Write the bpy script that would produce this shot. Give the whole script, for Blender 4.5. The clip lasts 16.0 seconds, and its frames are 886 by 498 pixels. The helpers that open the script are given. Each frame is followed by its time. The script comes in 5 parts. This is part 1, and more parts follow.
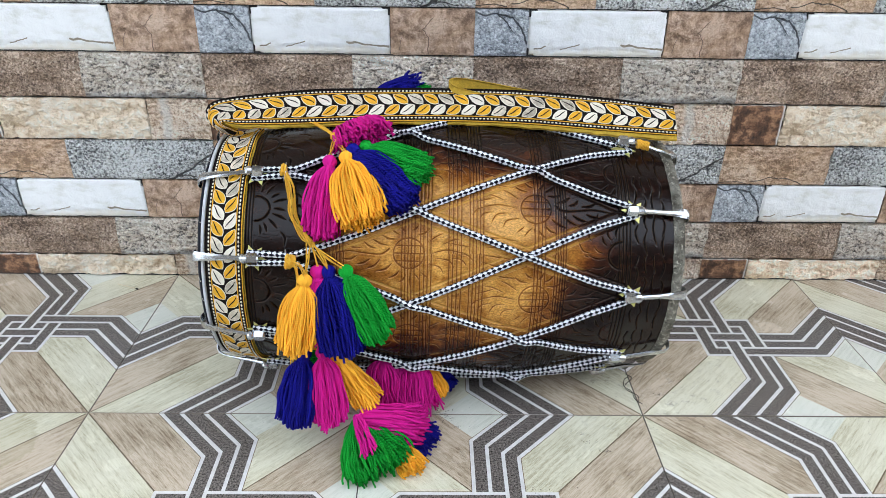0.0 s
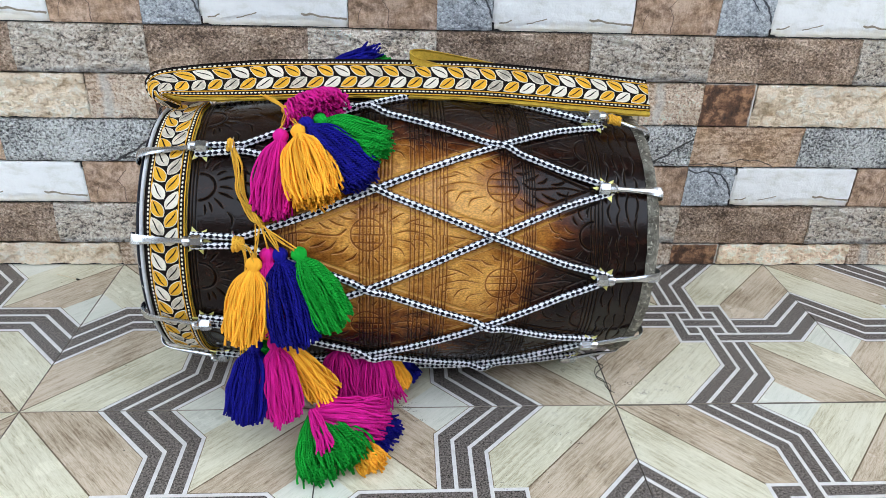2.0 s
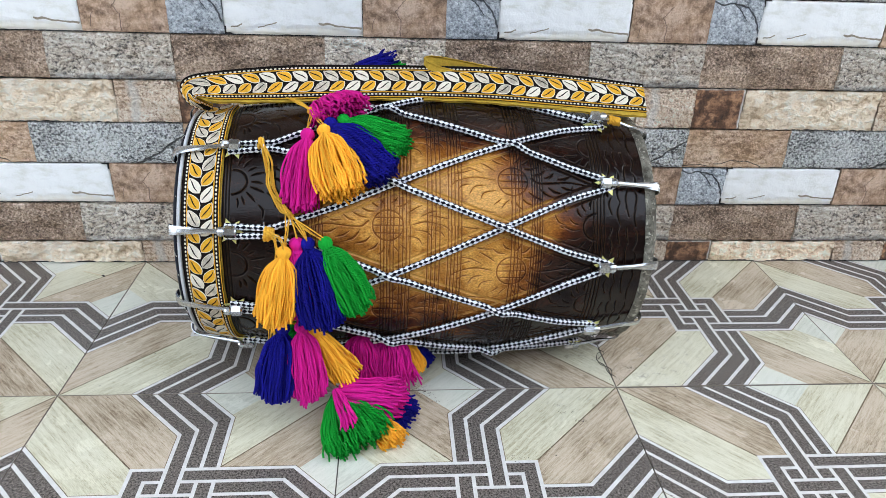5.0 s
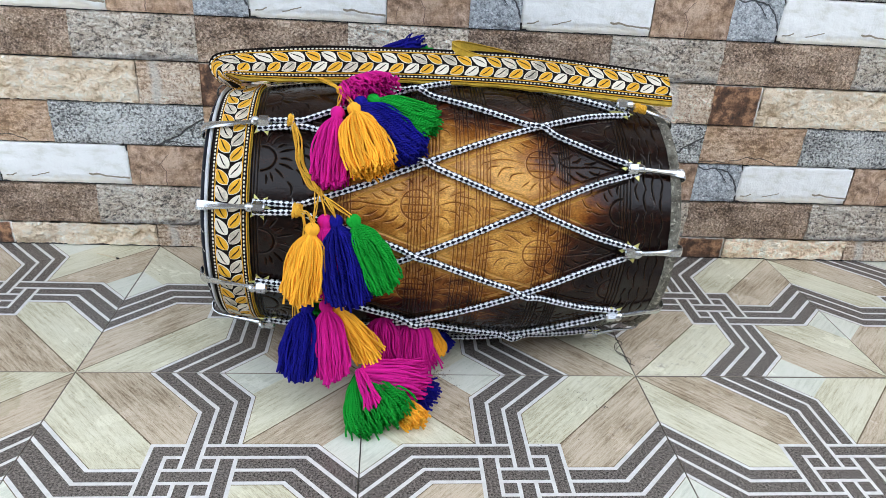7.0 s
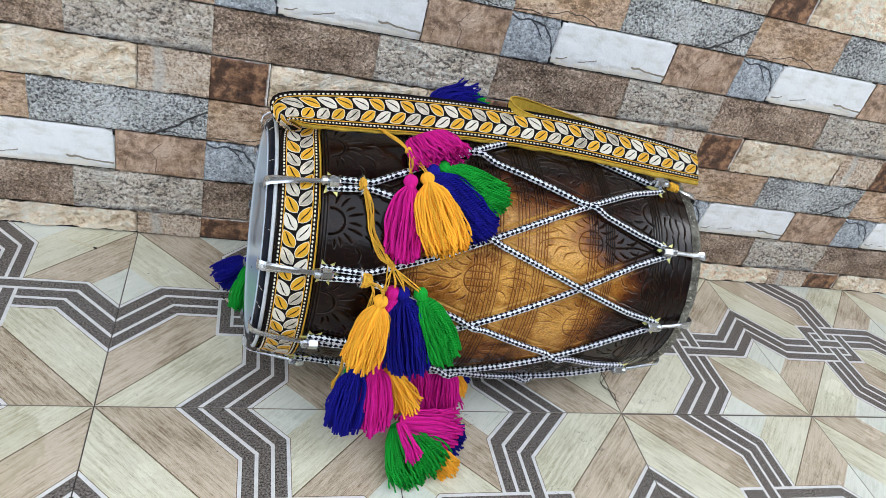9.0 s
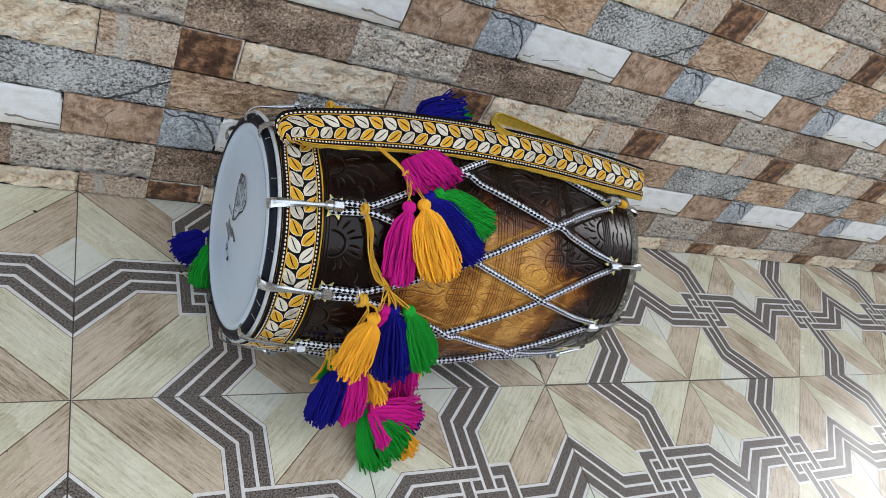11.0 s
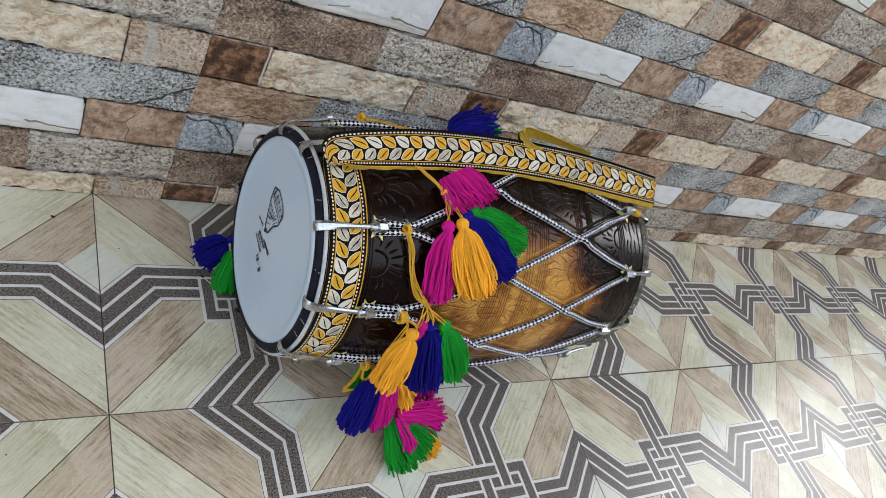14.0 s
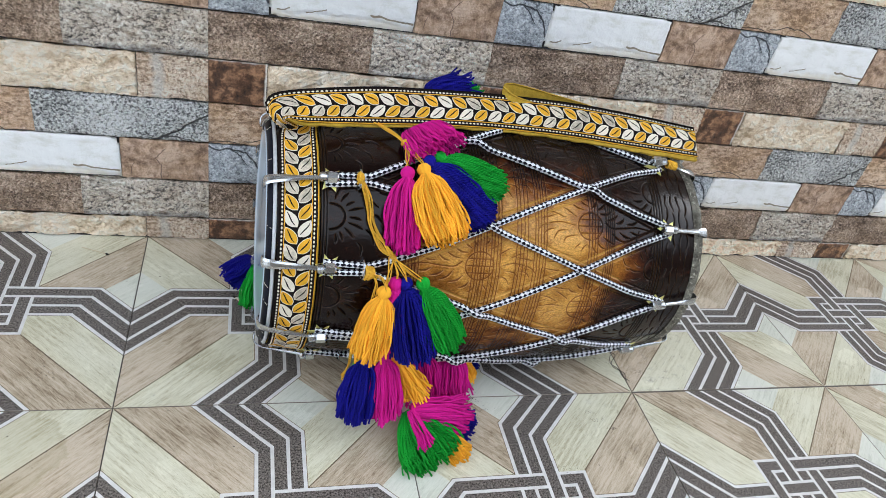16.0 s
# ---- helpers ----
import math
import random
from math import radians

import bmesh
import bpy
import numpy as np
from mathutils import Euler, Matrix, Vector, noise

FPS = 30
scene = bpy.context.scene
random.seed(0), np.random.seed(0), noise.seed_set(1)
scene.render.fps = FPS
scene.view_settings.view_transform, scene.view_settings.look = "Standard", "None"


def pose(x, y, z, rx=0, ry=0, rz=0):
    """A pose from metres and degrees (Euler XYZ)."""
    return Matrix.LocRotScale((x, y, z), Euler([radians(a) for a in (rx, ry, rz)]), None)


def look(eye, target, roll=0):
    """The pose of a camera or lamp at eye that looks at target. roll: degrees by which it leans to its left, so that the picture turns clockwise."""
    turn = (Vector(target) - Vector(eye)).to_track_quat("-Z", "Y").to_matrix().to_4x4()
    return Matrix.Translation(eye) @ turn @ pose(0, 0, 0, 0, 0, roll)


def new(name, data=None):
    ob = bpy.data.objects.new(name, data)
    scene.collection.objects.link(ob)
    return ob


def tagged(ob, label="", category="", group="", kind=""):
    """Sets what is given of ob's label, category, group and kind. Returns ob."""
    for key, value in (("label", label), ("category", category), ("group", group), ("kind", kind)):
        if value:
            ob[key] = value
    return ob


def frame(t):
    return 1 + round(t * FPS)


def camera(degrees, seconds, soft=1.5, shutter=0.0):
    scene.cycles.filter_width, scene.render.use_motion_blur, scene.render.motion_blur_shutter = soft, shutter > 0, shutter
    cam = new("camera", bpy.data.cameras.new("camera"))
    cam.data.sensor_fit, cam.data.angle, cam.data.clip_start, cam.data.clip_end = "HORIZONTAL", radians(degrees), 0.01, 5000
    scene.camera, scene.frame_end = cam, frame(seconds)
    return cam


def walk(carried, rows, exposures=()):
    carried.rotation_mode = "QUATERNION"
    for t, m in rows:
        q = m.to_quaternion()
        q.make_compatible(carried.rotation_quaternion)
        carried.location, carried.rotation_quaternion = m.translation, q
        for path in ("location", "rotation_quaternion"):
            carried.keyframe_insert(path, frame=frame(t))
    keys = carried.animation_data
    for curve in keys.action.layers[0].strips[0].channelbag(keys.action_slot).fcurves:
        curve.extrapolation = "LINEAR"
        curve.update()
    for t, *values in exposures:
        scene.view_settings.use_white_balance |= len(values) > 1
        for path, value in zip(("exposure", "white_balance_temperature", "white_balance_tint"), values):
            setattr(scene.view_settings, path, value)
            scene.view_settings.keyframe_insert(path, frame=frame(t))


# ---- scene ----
cam = camera(64.7, 16.0, soft=0.45)
PATH = [
    (0, (-0.065, -1.172, 0.674), (-0.036, 0.6, -0.253), 0.9),
    (0.5, (-0.085, -1.196, 0.6), (-0.047, 0.621, -0.233), 1.0),
    (1, (-0.07, -1.189, 0.603), (-0.009, 0.623, -0.241), 1.1),
    (1.5, (-0.083, -1.149, 0.622), (0.019, 0.627, -0.291), 1.5),
    (2, (-0.058, -1.129, 0.632), (0.067, 0.634, -0.304), 2.0),
    (2.5, (-0.044, -1.121, 0.629), (0.096, 0.628, -0.33), 2.0),
    (3, (-0.05, -1.119, 0.632), (0.097, 0.626, -0.335), 2.1),
    (3.5, (-0.075, -1.13, 0.638), (0.068, 0.611, -0.335), 2.1),
    (4, (-0.085, -1.158, 0.667), (0.058, 0.583, -0.306), 2.1),
    (4.2, (-0.087, -1.175, 0.682), (0.059, 0.565, -0.293), 2.2),
    (6.3, (-0.092, -1.207, 0.546), (0.044, 0.64, -0.21), 2.0),
    (6.5, (-0.105, -1.205, 0.552), (0.031, 0.638, -0.213), 2.4),
    (7, (-0.133, -1.213, 0.603), (0.034, 0.576, -0.276), 3.6),
    (7.5, (-0.173, -1.191, 0.609), (0.049, 0.561, -0.332), 5.8),
    (8, (-0.235, -1.127, 0.623), (0.112, 0.543, -0.421), 8.9),
    (8.5, (-0.309, -1.097, 0.737), (0.147, 0.497, -0.382), 11.7),
    (8.7, (-0.349, -1.089, 0.761), (0.158, 0.499, -0.344), 13.8),
    (10.8, (-0.613, -0.952, 0.891), (0.385, 0.251, -0.357), 32.0),
    (11, (-0.608, -0.94, 0.906), (0.398, 0.263, -0.335), 32.2),
    (11.5, (-0.63, -0.895, 0.89), (0.446, 0.244, -0.352), 34.5),
    (12, (-0.679, -0.872, 0.899), (0.429, 0.215, -0.363), 35.9),
    (12.5, (-0.713, -0.858, 0.911), (0.411, 0.209, -0.354), 36.8),
    (13, (-0.733, -0.852, 0.917), (0.394, 0.215, -0.345), 37.0),
    (13.5, (-0.735, -0.85, 0.916), (0.398, 0.213, -0.344), 37.3),
    (14, (-0.721, -0.857, 0.923), (0.408, 0.21, -0.337), 36.9),
    (14.5, (-0.672, -0.881, 0.932), (0.431, 0.196, -0.342), 34.4),
    (15, (-0.546, -0.928, 0.942), (0.395, 0.228, -0.391), 27.3),
    (15.5, (-0.471, -0.988, 0.899), (0.172, 0.407, -0.381), 17.0),
    (16, (-0.393, -1.087, 0.794), (0.162, 0.46, -0.346), 13.3),
]
walk(cam, [(t, look(eye, target, roll)) for t, eye, target, roll in PATH],
     exposures=[(0, 1.42, 6080, 8.8), (8.0, 1.42, 6080, 8.8), (10.8, 1.01, 6300, 9.5), (13.0, 0.82, 6330, 9.5), (14.0, 0.87, 6320, 9.5), (14.5, 1.02, 6300, 9.5), (16.0, 1.26, 6160, 9.0)])

# ---- sky, sun, exposure ----
SUN = Vector((0.88, 0.115, 0.455)).normalized()
world = bpy.data.worlds.new("sky")
scene.world = world
world.use_nodes = True
wn = world.node_tree.nodes
sky = wn.new("ShaderNodeTexSky")
sky.sky_type, sky.sun_disc = "NISHITA", False
sky.sun_elevation, sky.sun_rotation = math.asin(SUN.z), math.atan2(SUN.x, SUN.y)
sky.air_density, sky.dust_density, sky.ozone_density = 1.0, 1.5, 1.0
wn["Background"].inputs["Strength"].default_value = 0.15
veil = wn.new("ShaderNodeMix")               # thin even cloud before the blue
veil.data_type = "RGBA"
veil.inputs[0].default_value = 0.6
veil.inputs[7].default_value = (8.8, 9.1, 9.5, 1)
world.node_tree.links.new(sky.outputs[0], veil.inputs[6])
world.node_tree.links.new(veil.outputs[2], wn["Background"].inputs["Color"])
sun = new("sun", bpy.data.lights.new("sun", "SUN"))
sun.data.energy, sun.data.angle, sun.data.color = 0.3, radians(27), (0.94, 0.975, 1.0)
sun.matrix_world = look(SUN * 20, (0, 0, 0))


# ---- materials ----
class Nodes:
    """A short way to write node trees: n(type, socket=value or link)."""

    def __init__(self, name):
        self.mat = bpy.data.materials.new(name)
        self.mat.use_nodes = True
        self.tree = self.mat.node_tree
        self.bsdf = self.tree.nodes["Principled BSDF"]

    def n(self, kind, out=0, op="", **ins):
        node = self.tree.nodes.new("ShaderNode" + kind)
        if op:
            node.operation = op
        for k, v in ins.items():
            sock = node.inputs[int(k[1:])] if k[0] == "i" and k[1:].isdigit() else node.inputs[k.replace("_", " ")]
            self.put(sock, v)
        return node.outputs[out]

    def put(self, sock, v):
        if isinstance(v, bpy.types.NodeSocket):
            self.tree.links.new(v, sock)
        elif isinstance(v, tuple) and len(v) == 3 and sock.type == "RGBA":
            sock.default_value = (*v, 1)
        else:
            sock.default_value = v

    def set(self, **ins):
        for k, v in ins.items():
            self.put(self.bsdf.inputs[k.replace("_", " ")], v)
        return self

    def math(self, op, a, b=0.0, c=0.0):
        return self.n("Math", op=op, i0=a, i1=b, i2=c)

    def mix(self, fac, a, b, blend="MIX"):
        node = self.tree.nodes.new("ShaderNodeMix")
        node.data_type, node.blend_type = "RGBA", blend
        for sock, v in ((node.inputs[0], fac), (node.inputs[6], a), (node.inputs[7], b)):
            self.put(sock, v)
        return node.outputs[2]

    def ramp(self, fac, *stops):
        node = self.tree.nodes.new("ShaderNodeValToRGB")
        el = node.color_ramp.elements
        while len(el) < len(stops):
            el.new(0.5)
        for e, (p, c) in zip(el, stops):
            e.position, e.color = p, (*c, 1) if isinstance(c, tuple) else (c, c, c, 1)
        self.put(node.inputs[0], fac)
        return node.outputs[0]

    def coords(self, scale=(1, 1, 1), turn=(0, 0, 0), shift=(0, 0, 0), which="Object"):
        tc = self.tree.nodes.new("ShaderNodeTexCoord")
        return self.n("Mapping", Vector=tc.outputs[which], Scale=scale, Rotation=turn, Location=shift)

    def noise(self, vec, scale, detail=4.0, rough=0.55, dist=0.0):
        return self.n("TexNoise", Vector=vec, Scale=scale, Detail=detail, Roughness=rough, Distortion=dist)

    def bump(self, height, strength=0.3, distance=0.002, normal=None):
        ins = dict(Height=height, Strength=strength, Distance=distance)
        if normal:
            ins["Normal"] = normal
        return self.n("Bump", **ins)

    def rand(self):
        return self.tree.nodes.new("ShaderNodeObjectInfo").outputs["Random"]


def stone_mat(name, dark, mid, light, scale=60, stretch=(1, 1, 1), turn=0.0, bump=0.6, rough=0.62, veins=None, seed=0.0, big=14, cracks=(), crack=(0.02, 0.018, 0.018), blush=(), spread=0.062, ochre=0.0, grit=0.17, coarse=300):
    """Split stone: cloudy tone, chiselled grain, pits and cracks; the same stone in every wall tile."""
    m = Nodes(name)
    v = m.coords(stretch, (0, radians(turn), 0), (seed, seed * 1.7, seed * 0.6))
    plain = m.coords()
    cloud = m.noise(v, big, 3, 0.6)
    grain = m.noise(v, scale * 2.0, 4, 0.62, 0.3)
    fine = m.noise(m.coords((1, 1, 1.15), (0, radians(turn), 0), (seed, 0, seed)), coarse, 2.5, 0.62, 0.2)
    f = m.math("ADD", m.math("MULTIPLY", cloud, 0.28), m.math("ADD", m.math("MULTIPLY", grain, 0.72 - grit), m.math("MULTIPLY", fine, grit)))
    col = m.ramp(f, (0.5 - spread * 0.9, dark), (0.495, mid), (0.5 + spread * 0.85, light))
    if ochre:                                        # rusty and sandy patches
        hue = m.noise(m.coords((1, 1, 1.5), (0, 0.4, 0), (seed * 3, 0, seed)), 13, 3, 0.6, 0.5)
        col = m.mix(m.math("MULTIPLY", m.ramp(hue, (0.42, 0.0), (0.62, 1.0)), ochre), col, m.mix(grain, (0.3, 0.15, 0.06), (0.98, 0.66, 0.36)))
    if veins:
        w = m.noise(m.coords((1, 1, 1.6), (0, radians(25), 0), (seed * 2, 0, 3)), veins[0], 2, 0.5, 0.6)
        line = m.math("LESS_THAN", m.math("ABSOLUTE", m.math("SUBTRACT", w, 0.5)), veins[1])
        col = m.mix(m.math("MULTIPLY", line, veins[2]), col, veins[3])
    sep = m.tree.nodes.new("ShaderNodeSeparateXYZ")
    m.put(sep.inputs[0], plain)
    for axis, centre, half, tint, amount in blush:      # tinted vertical or level bands
        d = m.math("ABSOLUTE", m.math("SUBTRACT", m.math("ADD", sep.outputs[axis], m.math("MULTIPLY", m.math("SUBTRACT", m.noise(plain, 40, 4), 0.5), half * 2)), centre))
        col = m.mix(m.math("MULTIPLY", m.ramp(m.math("DIVIDE", d, half), (0.3, 1.0), (1.0, 0.0)), amount), col, tint)
    height = m.math("ADD", m.math("MULTIPLY", grain, 0.8), m.math("MULTIPLY", fine, 0.2 + grit * 1.2))
    if cracks:
        wob = m.n("VectorMath", op="ADD", i0=plain, i1=m.n("VectorMath", op="SCALE", i0=m.n("VectorMath", op="SUBTRACT", i0=m.n("TexNoise", out=1, Vector=plain, Scale=55.0, Detail=2.0), i1=(0.5, 0.5, 0.5)), Scale=0.008))
        ws = m.tree.nodes.new("ShaderNodeSeparateXYZ")
        m.put(ws.inputs[0], wob)
        best = None
        for line, width in cracks:
            for (x0, z0), (x1, z1) in zip(line, line[1:]):
                dx, dz = x1 - x0, z1 - z0
                px, pz = m.math("SUBTRACT", ws.outputs[0], x0), m.math("SUBTRACT", ws.outputs[2], z0)
                t = m.math("MULTIPLY_ADD", px, dx / (dx * dx + dz * dz), m.math("MULTIPLY", pz, dz / (dx * dx + dz * dz)))
                t = m.n("Clamp", Value=t)
                ex, ez = m.math("MULTIPLY_ADD", t, -dx, px), m.math("MULTIPLY_ADD", t, -dz, pz)
                d = m.math("DIVIDE", m.math("SQRT", m.math("MULTIPLY_ADD", ex, ex, m.math("MULTIPLY", ez, ez))), width)
                best = d if best is None else m.math("MINIMUM", best, d)
        hit = m.ramp(best, (0.55, 1.0), (1.0, 0.0))
        col = m.mix(m.math("MULTIPLY", hit, 0.9), col, crack)
        height = m.math("SUBTRACT", height, m.math("MULTIPLY", hit, 0.6))
    tone = m.math("ADD", m.math("MULTIPLY", m.rand(), 0.2 if "white" not in name else 0.05), 0.96 if "white" not in name else 0.97)
    col = m.mix(1.0, col, m.n("CombineColor", Red=tone, Green=tone, Blue=tone), "MULTIPLY")
    m.set(Base_Color=col, Roughness=rough, Normal=m.bump(height, min(1.0, bump * 1.3), 0.012))
    m.bsdf.inputs["Specular IOR Level"].default_value = 0.42
    return m.mat


STONES = {
    "grey_blue": stone_mat("slate_blue", (0.2, 0.22, 0.25), (0.5, 0.535, 0.575), (0.8, 0.83, 0.86), 55, (1, 1, 1.3), 30, 0.7, seed=1, cracks=[([(0.0, 0.071), (0.018, 0.064), (0.034, 0.069), (0.06, 0.062), (0.077, 0.045), (0.086, 0.022)], 0.0017), ([(0.034, 0.069), (0.052, 0.056), (0.062, 0.04)], 0.001)], crack=(0.035, 0.04, 0.05), spread=0.09, grit=0.34, coarse=260),
    "white": stone_mat("white_stone", (0.8, 0.8, 0.75), (0.93, 0.935, 0.925), (0.96, 0.965, 0.955), 14, (1, 1, 2.0), 10, 0.22, seed=2, big=8, cracks=[([(0.156, 0.02), (0.185, 0.017), (0.222, 0.0145)], 0.0019), ([(0.012, 0.013), (0.03, 0.017)], 0.0012), ([(0.056, 0.012), (0.07, 0.017), (0.086, 0.021)], 0.0012)], crack=(0.22, 0.165, 0.095), blush=[(2, 0.0, 0.016, (0.72, 0.62, 0.42), 0.45)], spread=0.13, grit=0.1),
    "brown_a": stone_mat("brown_stone_a", (0.16, 0.098, 0.066), (0.39, 0.258, 0.178), (0.62, 0.46, 0.35), 34, (1, 1, 1), 0, 0.55, seed=3, cracks=[([(0.062, 0.002), (0.063, 0.03), (0.052, 0.042), (0.07, 0.06)], 0.0008), ([(0.014, 0.01), (0.018, 0.03)], 0.0007)], crack=(0.15, 0.1, 0.075), spread=0.1, ochre=0.22, grit=0.2),
    "brown_b": stone_mat("brown_stone_b", (0.12, 0.078, 0.054), (0.41, 0.288, 0.205), (0.78, 0.62, 0.49), 70, (0.9, 1, 1.2), -20, 0.8, seed=4, ochre=0.2, grit=0.42, spread=0.1, coarse=270),
    "grey_b": stone_mat("grey_granite", (0.1, 0.093, 0.085), (0.72, 0.63, 0.53), (0.98, 0.94, 0.86), 55, (0.8, 1, 1.3), -25, 1.0, seed=5, blush=[(2, 0.0, 0.012, (0.07, 0.075, 0.085), 0.6)], spread=0.102, ochre=0.25, grit=0.42, coarse=210),
    "dark": stone_mat("rust_stone", (0.03, 0.017, 0.012), (0.12, 0.058, 0.032), (0.44, 0.24, 0.13), 32, (1, 1, 1), 0, 0.35, rough=0.5, seed=6, big=30, blush=[(0, 0.09, 0.0045, (0.85, 0.8, 0.72), 0.95), (2, 0.0745, 0.0032, (0.85, 0.8, 0.72), 0.9)], spread=0.13, ochre=0.0, grit=0.15),
    "tan": stone_mat("sandstone", (0.6, 0.44, 0.28), (0.95, 0.785, 0.58), (0.98, 0.92, 0.79), 34, (0.75, 1, 1.1), 35, 1.0, seed=7, spread=0.11, ochre=0.16, grit=0.2, coarse=190),
    "pink": stone_mat("pink_stone", (0.36, 0.24, 0.165), (0.8, 0.63, 0.48), (0.97, 0.87, 0.75), 75, (1, 1, 1), 0, 0.85, seed=8, blush=[(0, 0.03, 0.011, (0.78, 0.75, 0.69), 0.6)], spread=0.085, ochre=0.3, grit=0.45, coarse=230),
    "tan_d": stone_mat("ochre_stone", (0.24, 0.145, 0.088), (0.58, 0.39, 0.26), (0.84, 0.66, 0.5), 40, (0.8, 1, 1.6), 0, 0.6, seed=9, cracks=[([(0.06, 0.006), (0.09, 0.015), (0.122, 0.013), (0.15, 0.002)], 0.0011), ([(0.0, 0.004), (0.03, 0.007), (0.05, 0.003)], 0.0011)], crack=(0.06, 0.045, 0.035), spread=0.09, ochre=0.35, grit=0.3),
    "grey_d": stone_mat("speckled_granite", (0.09, 0.09, 0.09), (0.6, 0.6, 0.58), (0.97, 0.97, 0.95), 95, (1, 1, 1.1), 0, 1.0, seed=10, cracks=[([(0.17, 0.0), (0.188, 0.009), (0.215, 0.022), (0.24, 0.041), (0.257, 0.05)], 0.0022), ([(0.188, 0.009), (0.21, 0.008), (0.23, 0.004)], 0.0011)], crack=(0.045, 0.04, 0.037), grit=0.55, spread=0.098, coarse=240),
}


def plain_mat(name, col, rough=0.5, metal=0.0, var=0.15, scale=30, bump=0.0, bscale=200, coat=0.0, spec=0.3):
    m = Nodes(name)
    v = m.coords()
    f = m.math("ADD", m.math("MULTIPLY", m.noise(v, scale, 4), 0.6), m.math("MULTIPLY", m.noise(v, scale * 6, 3), 0.4))
    lo, hi = tuple(c * (1 - var) for c in col), tuple(min(1, c * (1 + var)) for c in col)
    m.set(Base_Color=m.ramp(f, (0.35, lo), (0.65, hi)), Roughness=rough, Metallic=metal)
    if bump:
        m.set(Normal=m.bump(m.noise(v, bscale, 4, 0.6), bump, 0.001))
    m.bsdf.inputs["Specular IOR Level"].default_value = spec
    if coat:
        m.set(Coat_Weight=coat, Coat_Roughness=0.12)
    return m.mat


def plank_mat(name, dark, mid, light, turn):
    """Wood-print porcelain with grain along one diagonal, glazed."""
    m = Nodes(name)
    # each tile has its own shift of grain and tone
    off = m.n("CombineXYZ", X=m.math("MULTIPLY", m.rand(), 7.0), Y=m.math("MULTIPLY", m.rand(), 3.0))
    base = m.n("VectorMath", op="ADD", i0=m.coords(), i1=off)
    along = m.n("Mapping", Vector=base, Rotation=(0, 0, radians(-turn)))
    v = m.n("Mapping", Vector=along, Scale=(3.6, 46, 1))
    grain = m.noise(v, 5, 6, 0.65, 0.4)
    fine = m.noise(m.n("Mapping", Vector=along, Scale=(9, 74, 1)), 14, 4, 0.7, 0.2)
    cloud = m.noise(base, 9, 3, 0.55)
    f = m.math("ADD", m.math("MULTIPLY", grain, 0.38), m.math("ADD", m.math("MULTIPLY", fine, 0.36), m.math("MULTIPLY", cloud, 0.3)))
    col = m.ramp(f, (0.432, dark), (0.5, mid), (0.578, light))
    pore = m.noise(m.n("Mapping", Vector=along, Scale=(30, 150, 1)), 9, 2, 0.6)      # short dark pores along the grain
    col = m.mix(m.math("MULTIPLY", m.ramp(pore, (0.3, 1.0), (0.36, 0.0)), 0.5), col, tuple(c * 0.55 for c in dark))
    stain = m.math("GREATER_THAN", m.noise(base, 110, 3, 0.6), 0.715)
    col = m.mix(m.math("MULTIPLY", stain, 0.45), col, (0.16, 0.13, 0.1))
    # a dried tide mark in one place, and scuffs by the drum
    where = m.tree.nodes.new("ShaderNodeNewGeometry").outputs["Position"]
    wob = m.math("MULTIPLY", m.math("SUBTRACT", m.noise(where, 38, 5, 0.65), 0.5), 0.055)
    far = m.math("ADD", m.n("VectorMath", out=1, op="DISTANCE", i0=where, i1=(-0.665, -0.462, 0.0)), wob)
    mark = m.ramp(far, (0.058, 0.45), (0.066, 0.85), (0.0685, 0.0))
    col = m.mix(m.math("MULTIPLY", mark, 0.55), col, (0.36, 0.31, 0.17))
    scuff = m.math("MULTIPLY", m.ramp(m.n("VectorMath", out=1, op="DISTANCE", i0=where, i1=(0.27, -0.33, 0.0)), (0.05, 1.0), (0.22, 0.0)), m.ramp(m.noise(where, 75, 5, 0.75), (0.56, 0.0), (0.66, 1.0)))
    col = m.mix(m.math("MULTIPLY", scuff, 0.5), col, (0.13, 0.1, 0.075))
    rough = m.ramp(m.noise(base, 12, 4, 0.6), (0.3, 0.17), (0.7, 0.3))
    m.set(Base_Color=col, Roughness=rough, Normal=m.bump(m.math("ADD", grain, fine), 0.1, 0.001))
    return m.mat


PALE = ((0.46, 0.42, 0.285), (0.65, 0.62, 0.455), (0.75, 0.725, 0.57))
TANW = ((0.26, 0.195, 0.13), (0.49, 0.4, 0.285), (0.63, 0.535, 0.41))
MAT_PALE = {t: plank_mat("pale_plank_" + n, *PALE, t) for t, n in ((45, "rising"), (-45, "falling"))}
MAT_TAN = {t: plank_mat("tan_plank_" + n, *TANW, t) for t, n in ((45, "rising"), (-45, "falling"))}
MAT_RHOMB = plank_mat("white_glaze", (0.58, 0.59, 0.5), (0.69, 0.7, 0.6), (0.75, 0.75, 0.66), 45)


def glaze(name, lo, hi, scale, rough):
    m = Nodes(name)
    v = m.coords()
    g = m.noise(v, scale, 3, 0.8)
    m.set(Base_Color=m.ramp(g, (0.36, lo), (0.64, hi)), Roughness=rough, Normal=m.bump(g, 0.06, 0.0005))
    return m.mat


